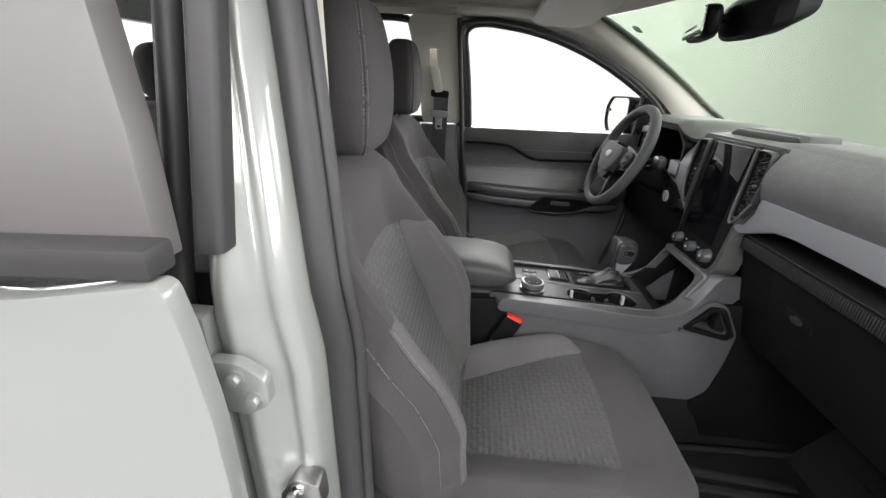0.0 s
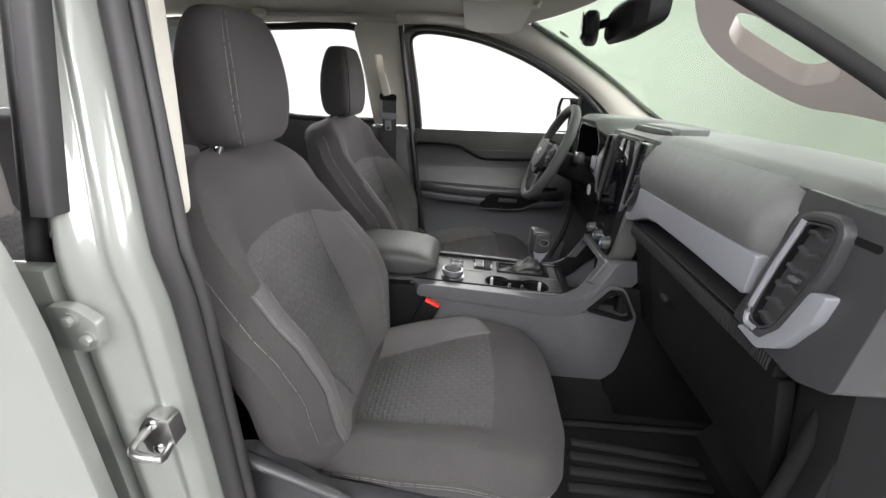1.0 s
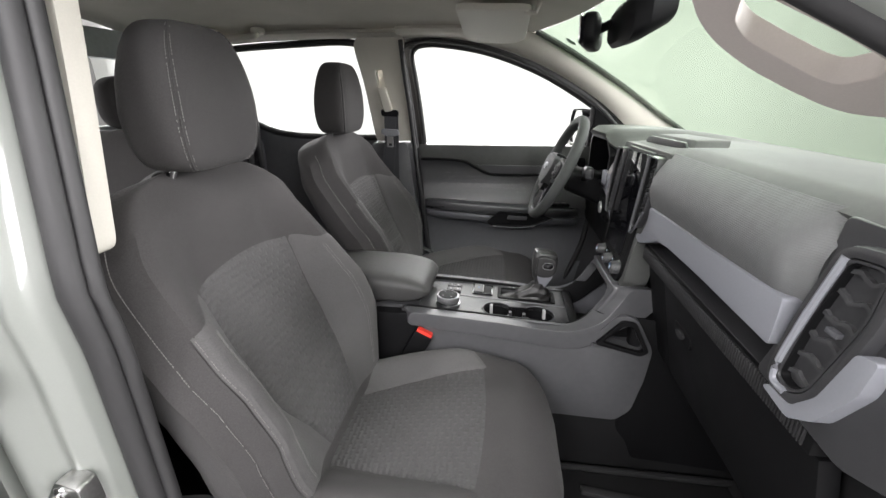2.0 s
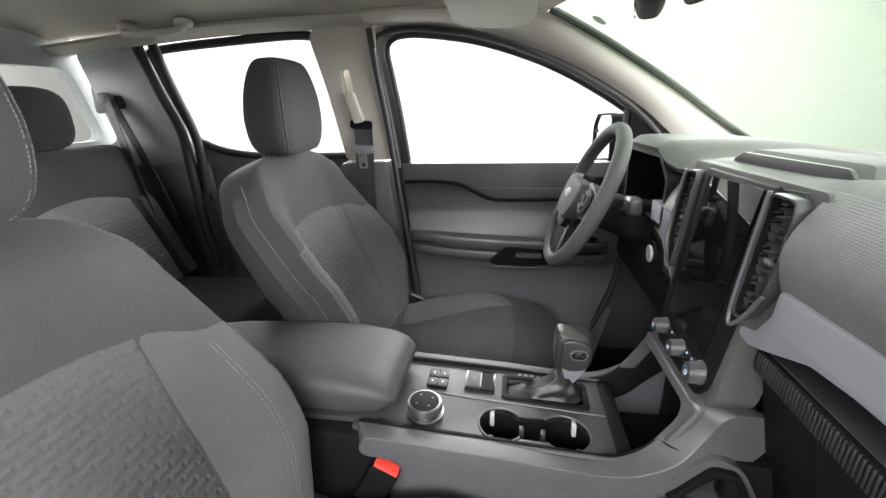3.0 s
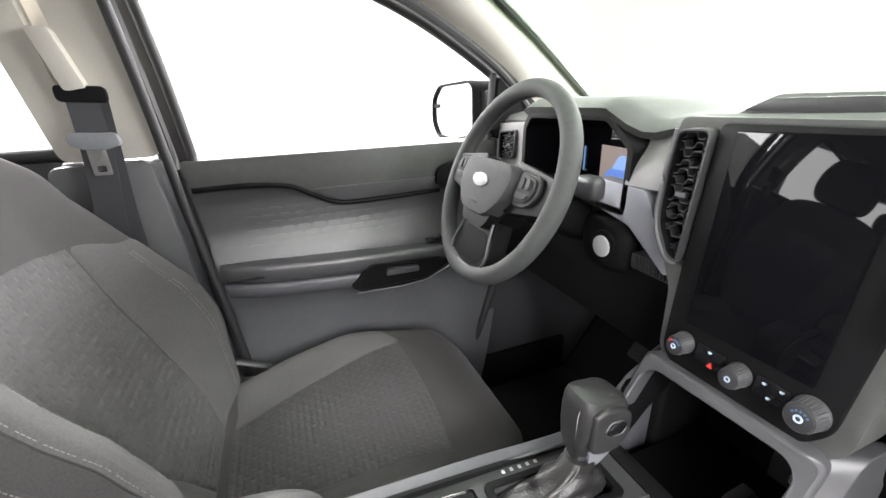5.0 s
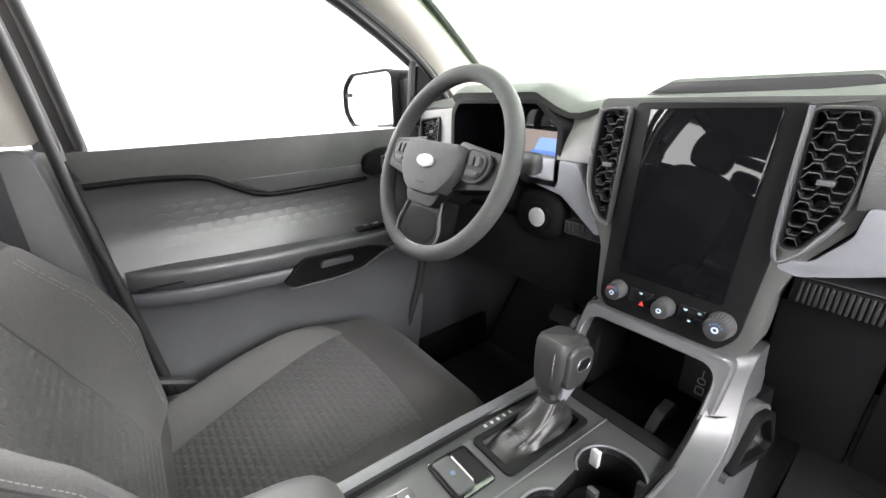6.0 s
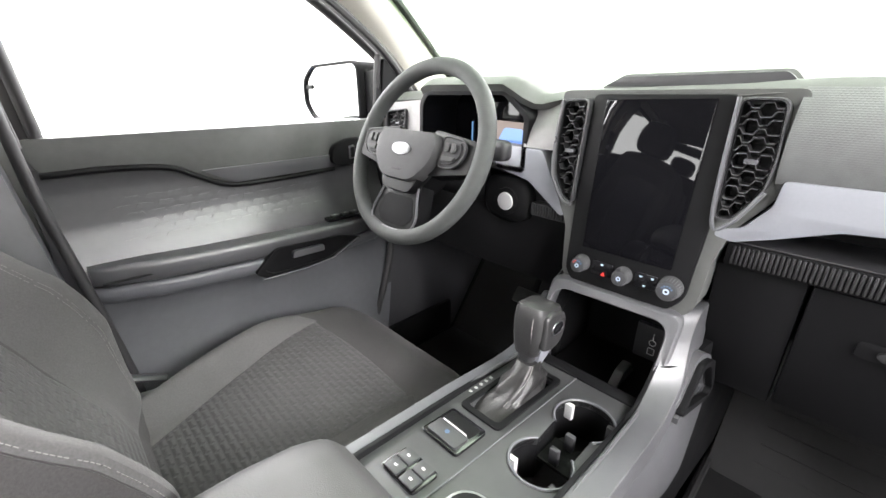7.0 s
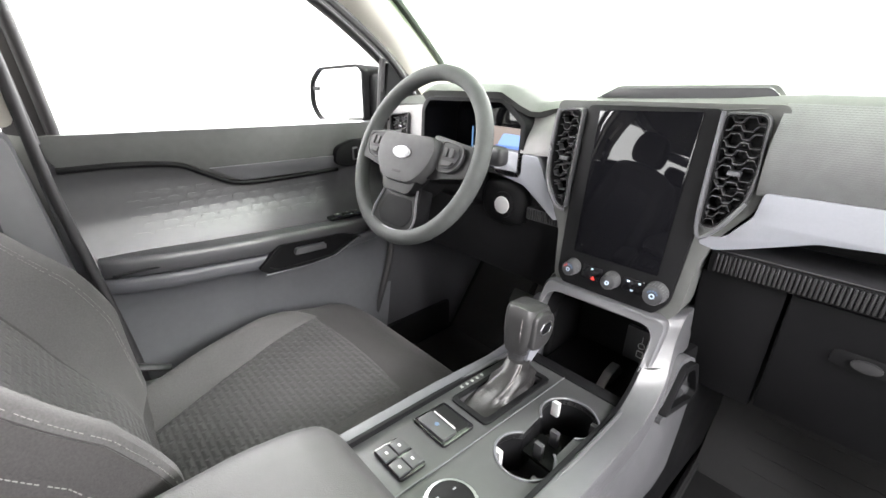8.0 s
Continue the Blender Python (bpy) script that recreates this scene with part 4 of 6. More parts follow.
part("end_cap", moved(prism("x", rounded([(-0.63, 1.386), (-0.75, 1.384), (-0.79, 1.368), (-0.79, 1.19), (-0.74, 1.17), (-0.60, 1.18), (-0.63, 1.3)], 0.01), 0.684, 0.80, 0.016, 4), end_tip), PLASTIC, dash, "dark grained outer end of the dashboard")
vent(dash, [(0.628, 1.326), (0.712, 1.315), (0.71, 1.243), (0.634, 1.255)], 0.722, 0.05, 5, PLASTIC, 0.028)

# ---- centre screen and controls ----
def stack_tip(c):
    return Vector((c.x + 0.13 * (c.z - 1.12), c.y, c.z))


stack = thing("centre_stack", (0.7, 0, 1.05), "tall black touchscreen flanked by air vents with control knobs below", "dashboard screen")
plate = rounded([(0.099, 1.372), (-0.104, 1.376), (-0.112, 1.21), (-0.106, 1.082), (-0.086, 1.056), (0.072, 1.05), (0.093, 1.07), (0.098, 1.2)], 0.012)
part("bezel", moved(prism("x", plate, 0.656, 0.69, 0.004), stack_tip), PLASTIC_BLACK, stack, "dark grey bezel")
part("display", moved(prism("x", rounded([(0.075, 1.364), (-0.081, 1.37), (-0.080, 1.122), (0.067, 1.121)], 0.003), 0.6535, 0.66, 0.001), stack_tip), SCREEN, stack, "switched-off black touchscreen glass")
frame_out = rounded([(0.160, 1.376), (-0.176, 1.384), (-0.176, 1.25), (-0.140, 1.198), (-0.126, 1.15), (-0.122, 1.07), (-0.10, 1.044), (0.075, 1.04), (0.102, 1.06), (0.112, 1.15), (0.13, 1.18), (0.160, 1.235)], 0.012)
VENT_R = [(-0.105, 1.373), (-0.160, 1.373), (-0.166, 1.30), (-0.163, 1.258), (-0.137, 1.213), (-0.113, 1.213)]
VENT_L = [(0.100, 1.366), (0.149, 1.362), (0.151, 1.29), (0.145, 1.235), (0.12, 1.196), (0.1, 1.19)]
part("surround", moved(prism("x", frame_out, 0.664, 0.72, 0.004, holes=[shrunk(rounded(VENT_R, 0.014), 0.001), shrunk(rounded(VENT_L, 0.014), 0.001)]), stack_tip), PAD, stack, "grey satin surround")
vent(stack, VENT_R, 0.663, 0.13, 7, PLASTIC, 0.027, (0, 5, 4, 3), PLASTIC_GREY)
vent(stack, VENT_L, 0.663, 0.13, 7, PLASTIC, 0.027, (1, 2, 3, 4, 5), SATIN)
for y, z in ((0.062, 1.092), (-0.012, 1.092), (-0.085, 1.096)):
    r = 0.0135 if y > -0.05 else 0.0165
    k = part("knob", moved(rings([[(x, y + g * r * math.cos(q), z + g * r * math.sin(q)) for q in (2 * math.pi * i / 32 for i in range(32))] for x, g in ((0.657, 1.1), (0.654, 1.1), (0.652, 1.0), (0.638, 0.93), (0.636, 0.89))]), stack_tip), VANE, stack, "control knob with a knurled metal side")
    part("knob_face", moved(prism("x", circle(y, z, r * 0.82, 28), 0.635, 0.642, 0.001), stack_tip), PLASTIC, k, "dark grey face")
    part("knob_mark", moved(prism("x", circle(y, z, r * 0.27, 12), 0.6343, 0.636, 0, 2, [circle(y, z, r * 0.15, 12)]), stack_tip), MARK_PALE, k)
    for i in range(24):
        q = 2 * math.pi * i / 24
        part("knob_grip", moved(tube([(0.6515, y + 1.01 * r * math.cos(q), z + 1.01 * r * math.sin(q)), (0.639, y + 0.945 * r * math.cos(q), z + 0.945 * r * math.sin(q))], 0.0006, 4), stack_tip), SATIN, k)
part("speaker_cap", moved(prism("x", rounded([(0.115, 1.378), (0.078, 1.402), (-0.145, 1.408), (-0.175, 1.378)], 0.008), 0.735, 0.80, 0.006), lambda c: Vector((c.x + 0.1 * max(0, c.z - 1.38) / 0.03 * 0.2, c.y, c.z))), PAD, stack, "raised speaker housing on the dash top")

# ---- centre console ----
console = thing("centre_console", (0.2, 0, 0.5), "grey centre console with cup holders and padded armrest", "console")


def top_z(x):
    return 0.953 - 0.06 * (x - 0.2)


def slope(c):
    return Vector((c.x, c.y, c.z + top_z(c.x)))


CUPS = ((0.36, -0.058, 0.0395), (0.471, -0.060, 0.042))


def cup_outline(grow=0.0):
    """Two round cup openings joined by a channel."""
    (ax, ay, ar), (bx, by, br) = CUPS
    one = [(ax + (ar + grow) * math.cos(radians(q)), ay + (ar + grow) * math.sin(radians(q))) for q in range(38, 323, 12)]
    two = [(bx + (br + grow) * math.cos(radians(q)), by + (br + grow) * math.sin(radians(q))) for q in range(218, 503, 12)]
    return one + two


plate = rounded([(0.10, 0.108), (0.56, 0.102), (0.56, -0.112), (0.10, -0.112)], 0.006)
boot_hole = rounded([(0.368, 0.074), (0.515, 0.072), (0.515, 0.016), (0.368, 0.018)], 0.008)
part("top_plate", moved(prism("z", plate, -0.012, 0.0, 0.002, holes=[cup_outline(), boot_hole]), slope), CONSOLE_TOP, console, "dark grey console top plate")
well = part("cup_well", moved(prism("z", cup_outline(0.003), -0.075, -0.002, 0.0, holes=[cup_outline(0.0)]), slope), PLASTIC_BLACK, console, "twin cup holder well")
part("well_floor", moved(prism("z", cup_outline(0.003), -0.079, -0.074), slope), RUBBER, well)
part("channel_floor", moved(box(0.39, 0.44, -0.085, -0.035, -0.035, -0.03), slope), PLASTIC_BLACK, well)
for cx, cy, cr in CUPS:
    part("cup_rim", moved(tube([(cx + (cr + 0.001) * math.cos(radians(q)), cy + (cr + 0.001) * math.sin(radians(q)), 0.0008) for q in (range(40, 321, 10) if cx < 0.45 else range(-140, 141, 10))], 0.002, 6), slope), PLASTIC_GREY, well)
    for q in ((120, 240, 0) if cx < 0.45 else (60, 180, 300)):
        x, y = cx + (cr - 0.004) * math.cos(radians(q)), cy + (cr - 0.004) * math.sin(radians(q))
        part("cup_tab", moved(box(x - 0.004, x + 0.004, y - 0.0065, y + 0.0065, -0.03, -0.003, 0.0015), slope), BRIGHT if q in (60, 120) else PLASTIC, well, "pale spring tab" if q in (60, 120) else "black spring tab")
# Cut short at the front, where light falls off under the dash.
side = [(0.165, 0.675), (0.165, 0.952), (0.25, 0.936), (0.40, 0.922), (0.53, 0.905), (0.575, 0.91), (0.61, 0.94), (0.65, 0.985), (0.672, 0.994), (0.70, 0.985), (0.742, 0.905), (0.735, 0.82), (0.715, 0.72), (0.68, 0.675)]
cubby = rounded([(0.622, 0.92), (0.668, 0.97), (0.688, 0.97), (0.718, 0.91), (0.708, 0.902)], 0.008)


def flare(c, s):
    """The console widens towards the bulkhead."""
    return Vector((c.x, s * (c.y + 0.014 * ease(0.54, 0.62, c.x) + 0.012 * ease(0.65, 0.725, c.x)), c.z))


for s in (1, -1):
    part("console_side", moved(prism("y", rounded(side, 0.015), 0.10, 0.13, 0.005, holes=[cubby] if s < 0 else []), lambda c: flare(c, s)), CONSOLE_SIDE if s < 0 else PLASTIC_GREY, console, "grey grained side panel")
whole("floor_tunnel", prism("x", rounded([(-0.15, 0.5), (-0.142, 0.62), (-0.12, 0.70), (0.12, 0.70), (0.142, 0.62), (0.15, 0.5)], 0.02), -0.9, 1.25), CARPET, "black carpeted floor tunnel under the console", "floor", kind="structure")
# Black beyond the side panel: partly a real panel, partly shade as colour.
for s in (1, -1):
    part("bulkhead_panel", moved(prism("z", rounded([(0.69, 0.105), (0.69, 0.138), (0.75, 0.148), (1.1, 0.17), (1.1, 0.105)], 0.012), 0.55, 0.985, 0.008), lambda c: Vector((c.x, s * c.y, c.z))), PLASTIC_BLACK, console, "black panel between console and bulkhead, partly painted dash shade")
cub = part("side_pocket", moved(prism("y", rounded([(0.606, 0.912), (0.663, 0.981), (0.694, 0.981), (0.731, 0.906), (0.712, 0.892)], 0.008), 0.126, 0.14, 0.003, holes=[cubby]), lambda c: flare(c, -1)), PLASTIC_BLACK, console, "small open pocket in the console side")
part("pocket_floor", prism("y", [(0.6, 0.912), (0.73, 0.904), (0.73, 0.894), (0.6, 0.902)], -0.15, -0.097), SATIN, cub)
part("pocket_back", box(0.62, 0.80, -0.1, -0.096, 0.87, 0.985), PLASTIC_BLACK, cub)
part("console_rear", box(-0.30, 0.168, -0.124, 0.124, 0.5, 0.952, 0.01), PLASTIC_BLACK, console, "black rear part of the console")
REST_TOP = [(-0.30, 1.035), (-0.22, 1.046), (-0.05, 1.05), (0.06, 1.045), (0.12, 1.036), (0.155, 1.022), (0.172, 1.0)]
REST_LOW = [(-0.30, 0.958), (0.09, 0.958), (0.14, 0.966), (0.172, 0.985)]
REST_WIDE = [(-0.30, 0.088), (-0.1, 0.102), (0.08, 0.107), (0.14, 0.103), (0.165, 0.094), (0.172, 0.086)]
loops = []
for k in range(33):
    x = -0.30 + 0.472 * (1 - (1 - k / 32) ** 1.5)
    hi, lo, w = along(REST_TOP, x), along(REST_LOW, x), along(REST_WIDE, x)
    mid, h = (hi + lo) / 2, (hi - lo) / 2
    loop = []
    for i in range(44):
        q = 2 * math.pi * i / 44
        c, d = math.copysign(abs(math.cos(q)) ** 0.42, math.cos(q)), math.copysign(abs(math.sin(q)) ** (0.75 if math.sin(q) > 0 else 0.4), math.sin(q))
        loop.append((x, 0.008 + w * 1.08 * c * (0.94 + 0.06 * d), mid + h * d))
    loops.append(loop)
part("armrest", rings(loops), ARM_SKIN, console, "dark grey padded armrest lid")
part("armrest_base", box(-0.30, 0.145, -0.094, 0.094, 0.94, 0.962, 0.008), PLASTIC, console)
# arch under the screen
for s in (1, -1):
    leg = rounded([(0.10, 0.966), (0.35, 0.95), (0.50, 0.936), (0.545, 0.938), (0.578, 0.956), (0.606, 0.99), (0.628, 1.022), (0.64, 1.046), (0.655, 1.058), (0.735, 1.056), (0.70, 0.995), (0.648, 0.955), (0.612, 0.913), (0.578, 0.89), (0.53, 0.884), (0.35, 0.906), (0.12, 0.928)], 0.03, 6)
    part("arch_liner", moved(prism("y", shrunk(leg, -0.002), 0.098, 0.1045, 0.001), lambda c: Vector((c.x + 0.004, s * c.y, c.z))), PLASTIC_BLACK, console)
    part("arch_leg", moved(prism("y", leg, 0.104, 0.142 if s < 0 else 0.124, 0.011, 4), lambda c: Vector((c.x + 0.9 * (c.y - 0.104) * ease(0.92, 0.98, c.z), s * (c.y - (0.014 * ease(0.94, 1.03, c.z) if c.y > 0.12 else 0.0)), c.z))), CONSOLE_SIDE if s < 0 else PLASTIC_GREY, console, "satin grey arch trim" if s < 0 else "dark grey arch trim")
    part("arch_joint", moved(prism("z", [(0.6, 0.1), (0.612, 0.118), (0.635, 0.131), (0.66, 0.131), (0.64, 0.1)], 0.9838, 0.985), lambda c: Vector((c.x, s * c.y, c.z))), PLASTIC_BLACK, console)
ARCH_X = [(0.95, 0.576), (0.985, 0.601), (1.022, 0.622), (1.046, 0.634), (1.08, 0.64)]
bow_out = rounded([(0.112, 0.97), (0.112, 1.056), (-0.115, 1.06), (-0.115, 0.97)], 0.022, 6)
bow_in = rounded([(-0.1, 0.9705), (-0.1, 1.043), (0.097, 1.039), (0.097, 0.9705)], 0.026, 6)
bow = bow_out[6:21] + [(-0.115, 0.97), (-0.1, 0.97)] + bow_in[7:21] + [(0.097, 0.97), (0.112, 0.97)]
part("arch_bow", moved(prism("x", bow, 0.0, 0.03, 0.004, 3), lambda c: Vector((c.x + along(ARCH_X, c.z) + 0.9 * max(0.0, abs(c.y) - 0.1), c.y, c.z))), SATIN, console, "satin grey bow over the tray")
part("tray_floor", box(0.545, 0.82, -0.1, 0.1, 0.845, 0.86, 0.002), PLASTIC_BLACK, console)
part("tray_back", box(0.80, 0.84, -0.1, 0.1, 0.86, 1.05), PLASTIC_BLACK, console)
DX, DY = 0.222, -0.058
dial = part("drive_dial", moved(join(drum("z", DX, DY, 0.0, 0.009, 0.0345, 40, 0.002), drum("z", DX, DY, 0.012, 0.03, 0.0305, 40, 0.002)), slope), DIAL_METAL, console, "chrome-ringed drive mode dial")
part("dial_groove", moved(drum("z", DX, DY, 0.006, 0.02, 0.0285, 32), slope), GLOSS_BLACK, dial)
part("dial_face", moved(drum("z", DX, DY, 0.024, 0.0312, 0.0265, 32, 0.0008), slope), PLASTIC_BLACK, dial)
for k in range(32):
    q = 2 * math.pi * k / 32
    part("dial_grip", moved(box(DX + 0.0305 * math.cos(q) - 0.0012, DX + 0.0305 * math.cos(q) + 0.0012, DY + 0.0305 * math.sin(q) - 0.0012, DY + 0.0305 * math.sin(q) + 0.0012, 0.014, 0.027), slope), DIAL_METAL, dial)
for q in (0.6, 2.2, 3.8, 5.4):
    part("dial_mark", moved(box(DX + 0.016 * math.cos(q) - 0.002, DX + 0.016 * math.cos(q) + 0.002, DY + 0.016 * math.sin(q) - 0.001, DY + 0.016 * math.sin(q) + 0.001, 0.0311, 0.0315), slope), BELT_GREY, dial)

# ---- gear selector ----
gear = thing("gear_selector", (0.42, 0.04, 0.9), "black gear lever with leather boot, in park", "gear lever")
b0 = 0.892
loops = []
for k in range(12):
    t = k / 11
    c = Vector((0.438 + 0.038 * t ** 0.8, 0.045 - 0.002 * t, b0 + 0.04 + 0.055 * t ** 1.3))
    w, h = 0.056 * (1 - t) ** 0.9 + 0.015 + 0.003 * math.sin(14 * t), 0.019 * (1 - t) ** 0.8 + 0.0135 + 0.002 * math.sin(14 * t)
    loops.append([c + Vector((w * math.copysign(abs(math.cos(q)) ** 0.7, math.cos(q)), h * math.copysign(abs(math.sin(q)) ** 0.7, math.sin(q)), 0)) * (1 + 0.08 * (1 - t) * math.sin(3 * q + 7 * t) + 0.06 * math.sin(7 * q - 9 * t) * t * (1 - t) * 4)for q in (2 * math.pi * i / 48 for i in range(48))])
part("boot", rings(loops), BOOT_HIDE, gear, "stitched black leather boot")


def knob_body(rows):
    return rings([[(cx + 0.018 + hx * math.copysign(abs(math.cos(q)) ** 0.55, math.cos(q)), cy + 0.01 + hy * math.copysign(abs(math.sin(q)) ** 0.55, math.sin(q)), b0 + z - tip * hx * math.cos(q)) for q in (2 * math.pi * i / 40 for i in range(40))] for z, cx, cy, hx, hy, tip in rows])


part("lever", knob_body([(0.045, 0.457, 0.04, 0.012, 0.011, 0), (0.075, 0.459, 0.039, 0.0125, 0.0115, 0), (0.1, 0.462, 0.037, 0.0165, 0.0145, 0), (0.118, 0.464, 0.036, 0.023, 0.018, 0.1)]), PLASTIC, gear, "dark satin lever neck")
part("knob", knob_body([(0.104, 0.463, 0.036, 0.015, 0.013, 0), (0.109, 0.464, 0.036, 0.0245, 0.0195, 0.1), (0.122, 0.466, 0.035, 0.029, 0.023, 0.1), (0.142, 0.469, 0.034, 0.0335, 0.0262, 0.12), (0.165, 0.472, 0.034, 0.0355, 0.0275, 0.15), (0.18, 0.473, 0.034, 0.0345, 0.0265, 0.2), (0.188, 0.473, 0.034, 0.0305, 0.0235, 0.22), (0.191, 0.473, 0.034, 0.022, 0.0165, 0.22)]), LEATHER, gear, "black leather gear knob")

# ---- driver door ----
def door(s):
    d = thing("front_door", (0.3, s * 0.78, 0.5), "closed front door with dark grey padded lining", "car door", "front doors")

    def flip(c):
        return Vector((c.x, s * c.y, c.z))
    outline = rounded([(-0.02, 1.30), (0.80, 1.292), (0.82, 1.2), (0.76, 0.9), (0.66, 0.55), (0.05, 0.55), (0.02, 0.95)], 0.02)
    part("outer_skin", moved(prism("y", outline, 0.80, 0.87, 0.01), flip), PAINT, d)
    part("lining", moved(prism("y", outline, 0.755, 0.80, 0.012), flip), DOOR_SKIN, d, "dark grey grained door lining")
    def fall(x0, z0, x1, z1, z):
        return x0 + (x1 - x0) * (z - z0) / (z1 - z0)

    def insert(u, v):
        z = 1.03 + 0.22 * v
        a, b = fall(0.02, 0.95, -0.015, 1.30, z), fall(0.76, 0.9, 0.82, 1.2, z)
        return flip(Vector((a + (b - a) * u, 0.752 - 0.03 * (1 - ease(0.0, 0.5, v)) - 0.012 * ease(0.75, 1.0, v), z)))

    def lower(u, v):
        z = 0.56 + 0.43 * v
        a, b = fall(0.05, 0.55, 0.018, 0.95, z), fall(0.66, 0.55, 0.76, 0.9, z)
        return flip(Vector((a + (b - a) * u, 0.752 - 0.05 * (1 - ease(0.0, 0.85, v)) - 0.02 * ease(0.85, 1.0, v), z)))
    part("door_insert", sheet(insert, 30, 16, 0.004), DOOR_INSERT, d, "soft insert above the armrest, darkened for shade under the ledge")
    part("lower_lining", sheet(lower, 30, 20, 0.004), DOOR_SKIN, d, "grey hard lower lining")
    upper = rounded([(-0.02, 1.30), (0.80, 1.292), (0.80, 1.19), (0.56, 1.178), (0.30, 1.172), (0.235, 1.205), (0.19, 1.228), (0.0, 1.238)], 0.02)
    part("upper_lining", moved(prism("y", upper, 0.738, 0.757, 0.008), flip), PAD, d, "soft grey upper lining")
    ins = rounded([(0.245, 1.215), (0.60, 1.212), (0.60, 1.182), (0.31, 1.18)], 0.006)
    part("trim_inlay", moved(prism("y", ins, 0.7305, 0.742, 0.002), flip), SATIN, d, "satin grey inlay")
    TOP_A = [(0.0, 1.066), (0.1, 1.064), (0.2, 1.057), (0.50, 1.042), (0.68, 1.034)]
    LOW_A = [(0.0, 0.988), (0.3, 0.968), (0.68, 0.958)]
    IN_A = [(0.0, 0.725), (0.04, 0.70), (0.12, 0.682), (0.3, 0.676), (0.55, 0.678), (0.66, 0.695), (0.70, 0.73)]

    def arm_body(high, low, inset, r):
        loops = []
        for k in range(41):
            x = 0.018 + 0.672 * k / 40
            zt, zl, y = high(x), low(x), along(IN_A, x) + inset
            loops.append([flip(Vector((x, py, pz))) for py, pz in rounded([(0.758, zt), (y, zt), (y - 0.002, (zt + zl) / 2), (y + 0.006, zl), (0.758, zl)], r)])
        return rings(loops)
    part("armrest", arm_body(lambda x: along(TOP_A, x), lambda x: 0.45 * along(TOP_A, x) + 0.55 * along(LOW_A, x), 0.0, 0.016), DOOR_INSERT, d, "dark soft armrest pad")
    part("armrest_base", arm_body(lambda x: 0.45 * along(TOP_A, x) + 0.55 * along(LOW_A, x) - 0.002, lambda x: along(LOW_A, x), 0.004, 0.008), PLASTIC_GREY, d, "grained base of the armrest")
    return d


ddoor = door(1)
line = side_line(FRONT_TOP, 1, 0.0)
part("window_frame", tube([(x, y + 0.008, z) for x, y, z in line], 0.010, 10), RUBBER, ddoor, "black window frame")
part("door_seal", tube(side_line([(x - 0.03 if x < 0.02 else x + 0.004, z + 0.012 if z > 1.45 else z) for x, z in FRONT_TOP], 1, -0.02), 0.009, 8), RUBBER, ddoor)
pane = prism("y", [(p[0], p[2]) for p in line], 0.0, 0.004)
g = part("window_pane", moved(pane, lambda c: Vector((c.x, lean(c.z) + c.y, c.z))), GLASS_SIDE, ddoor, "clear closed window")
g.visible_shadow = False
# ---- rear doors ----
line = side_line(REAR_TOP, 1)
for s in (1,):
    rd = thing("rear_door", (-0.5, 0.78, 0.5), "closed rear door with dark lining and black frame", "car door", "rear doors")
    part("lining", prism("y", rounded([(-0.2, 1.325), (-0.56, 1.335), (-0.68, 1.36), (-0.77, 1.385), (-0.80, 1.2), (-0.9, 0.55), (-0.2, 0.55)], 0.02), 0.735, 0.85, 0.012), PLASTIC_GREY, rd)
    part("window_frame", tube(smooth_line([*line, (-0.37, lean(1.33), 1.33), line[0]], 1), 0.014, 10), RUBBER, rd)
    pane = prism("y", [(p[0], p[2]) for p in line], 0.0, 0.004)
    g = part("window_pane", moved(pane, lambda c: Vector((c.x, lean(c.z) + c.y, c.z))), GLASS_SIDE, rd, "clear closed window")
    g.visible_shadow = False

# passenger side: middle pillar of the body, seals, rear door
def tumble(z):
    return 0.26 * max(0.0, z - 1.3)


def rake(z):
    """How far back the pillar leans at a height."""
    return -0.13 * max(0.0, z - 1.22)


sect = rounded([(-0.235, -0.70), (-0.215, -0.765), (-0.2, -0.79), (-0.18, -0.80), (-0.163, -0.785), (-0.152, -0.768), (-0.14, -0.77), (-0.128, -0.755), (-0.118, -0.72), (-0.115, -0.68), (-0.16, -0.66)], 0.008)
loops = [[(x + rake(z) * (0.25 + 0.75 * ease(-0.2, -0.14, x)), y + tumble(z), z) for x, y in sect] for z in [0.42 + 1.33 * k / 40 for k in range(41)]]
bp = thing("middle_pillar", (-0.13, -0.78, 0.42), "pale sage painted middle door pillar with striker", "car pillar")
part("pillar_skin", rings(loops), PAINT, bp)
part("door_seal", tube([(-0.108 + rake(z), -0.722 + 0.85 * tumble(z), z) for z in [0.45 + 1.3 * k / 40 for k in range(41)]], 0.014, 12, flat=1.2, up=(1, 0, 0)), RUBBER, bp, "black rubber door seal")
part("door_seal", tube([(-0.09 + rake(z), -0.709 + 0.85 * tumble(z), z) for z in [0.45 + 1.3 * k / 40 for k in range(41)]], 0.009, 10), RUBBER, bp)
part("door_seal", tube([(-0.247, -0.767 + tumble(z), z) for z in [1.29 + 0.46 * k / 40 for k in range(41)]], 0.0115, 12), RUBBER, bp)
part("door_seal", tube([(-0.262, -0.755 + tumble(z), z) for z in [1.29 + 0.46 * k / 40 for k in range(41)]], 0.008, 10), RUBBER, bp)
part("jamb_flange", box(-0.55, -0.205, -0.802, -0.775, 0.45, 1.3, 0.006), PAINT, bp, "shaded painted door jamb")
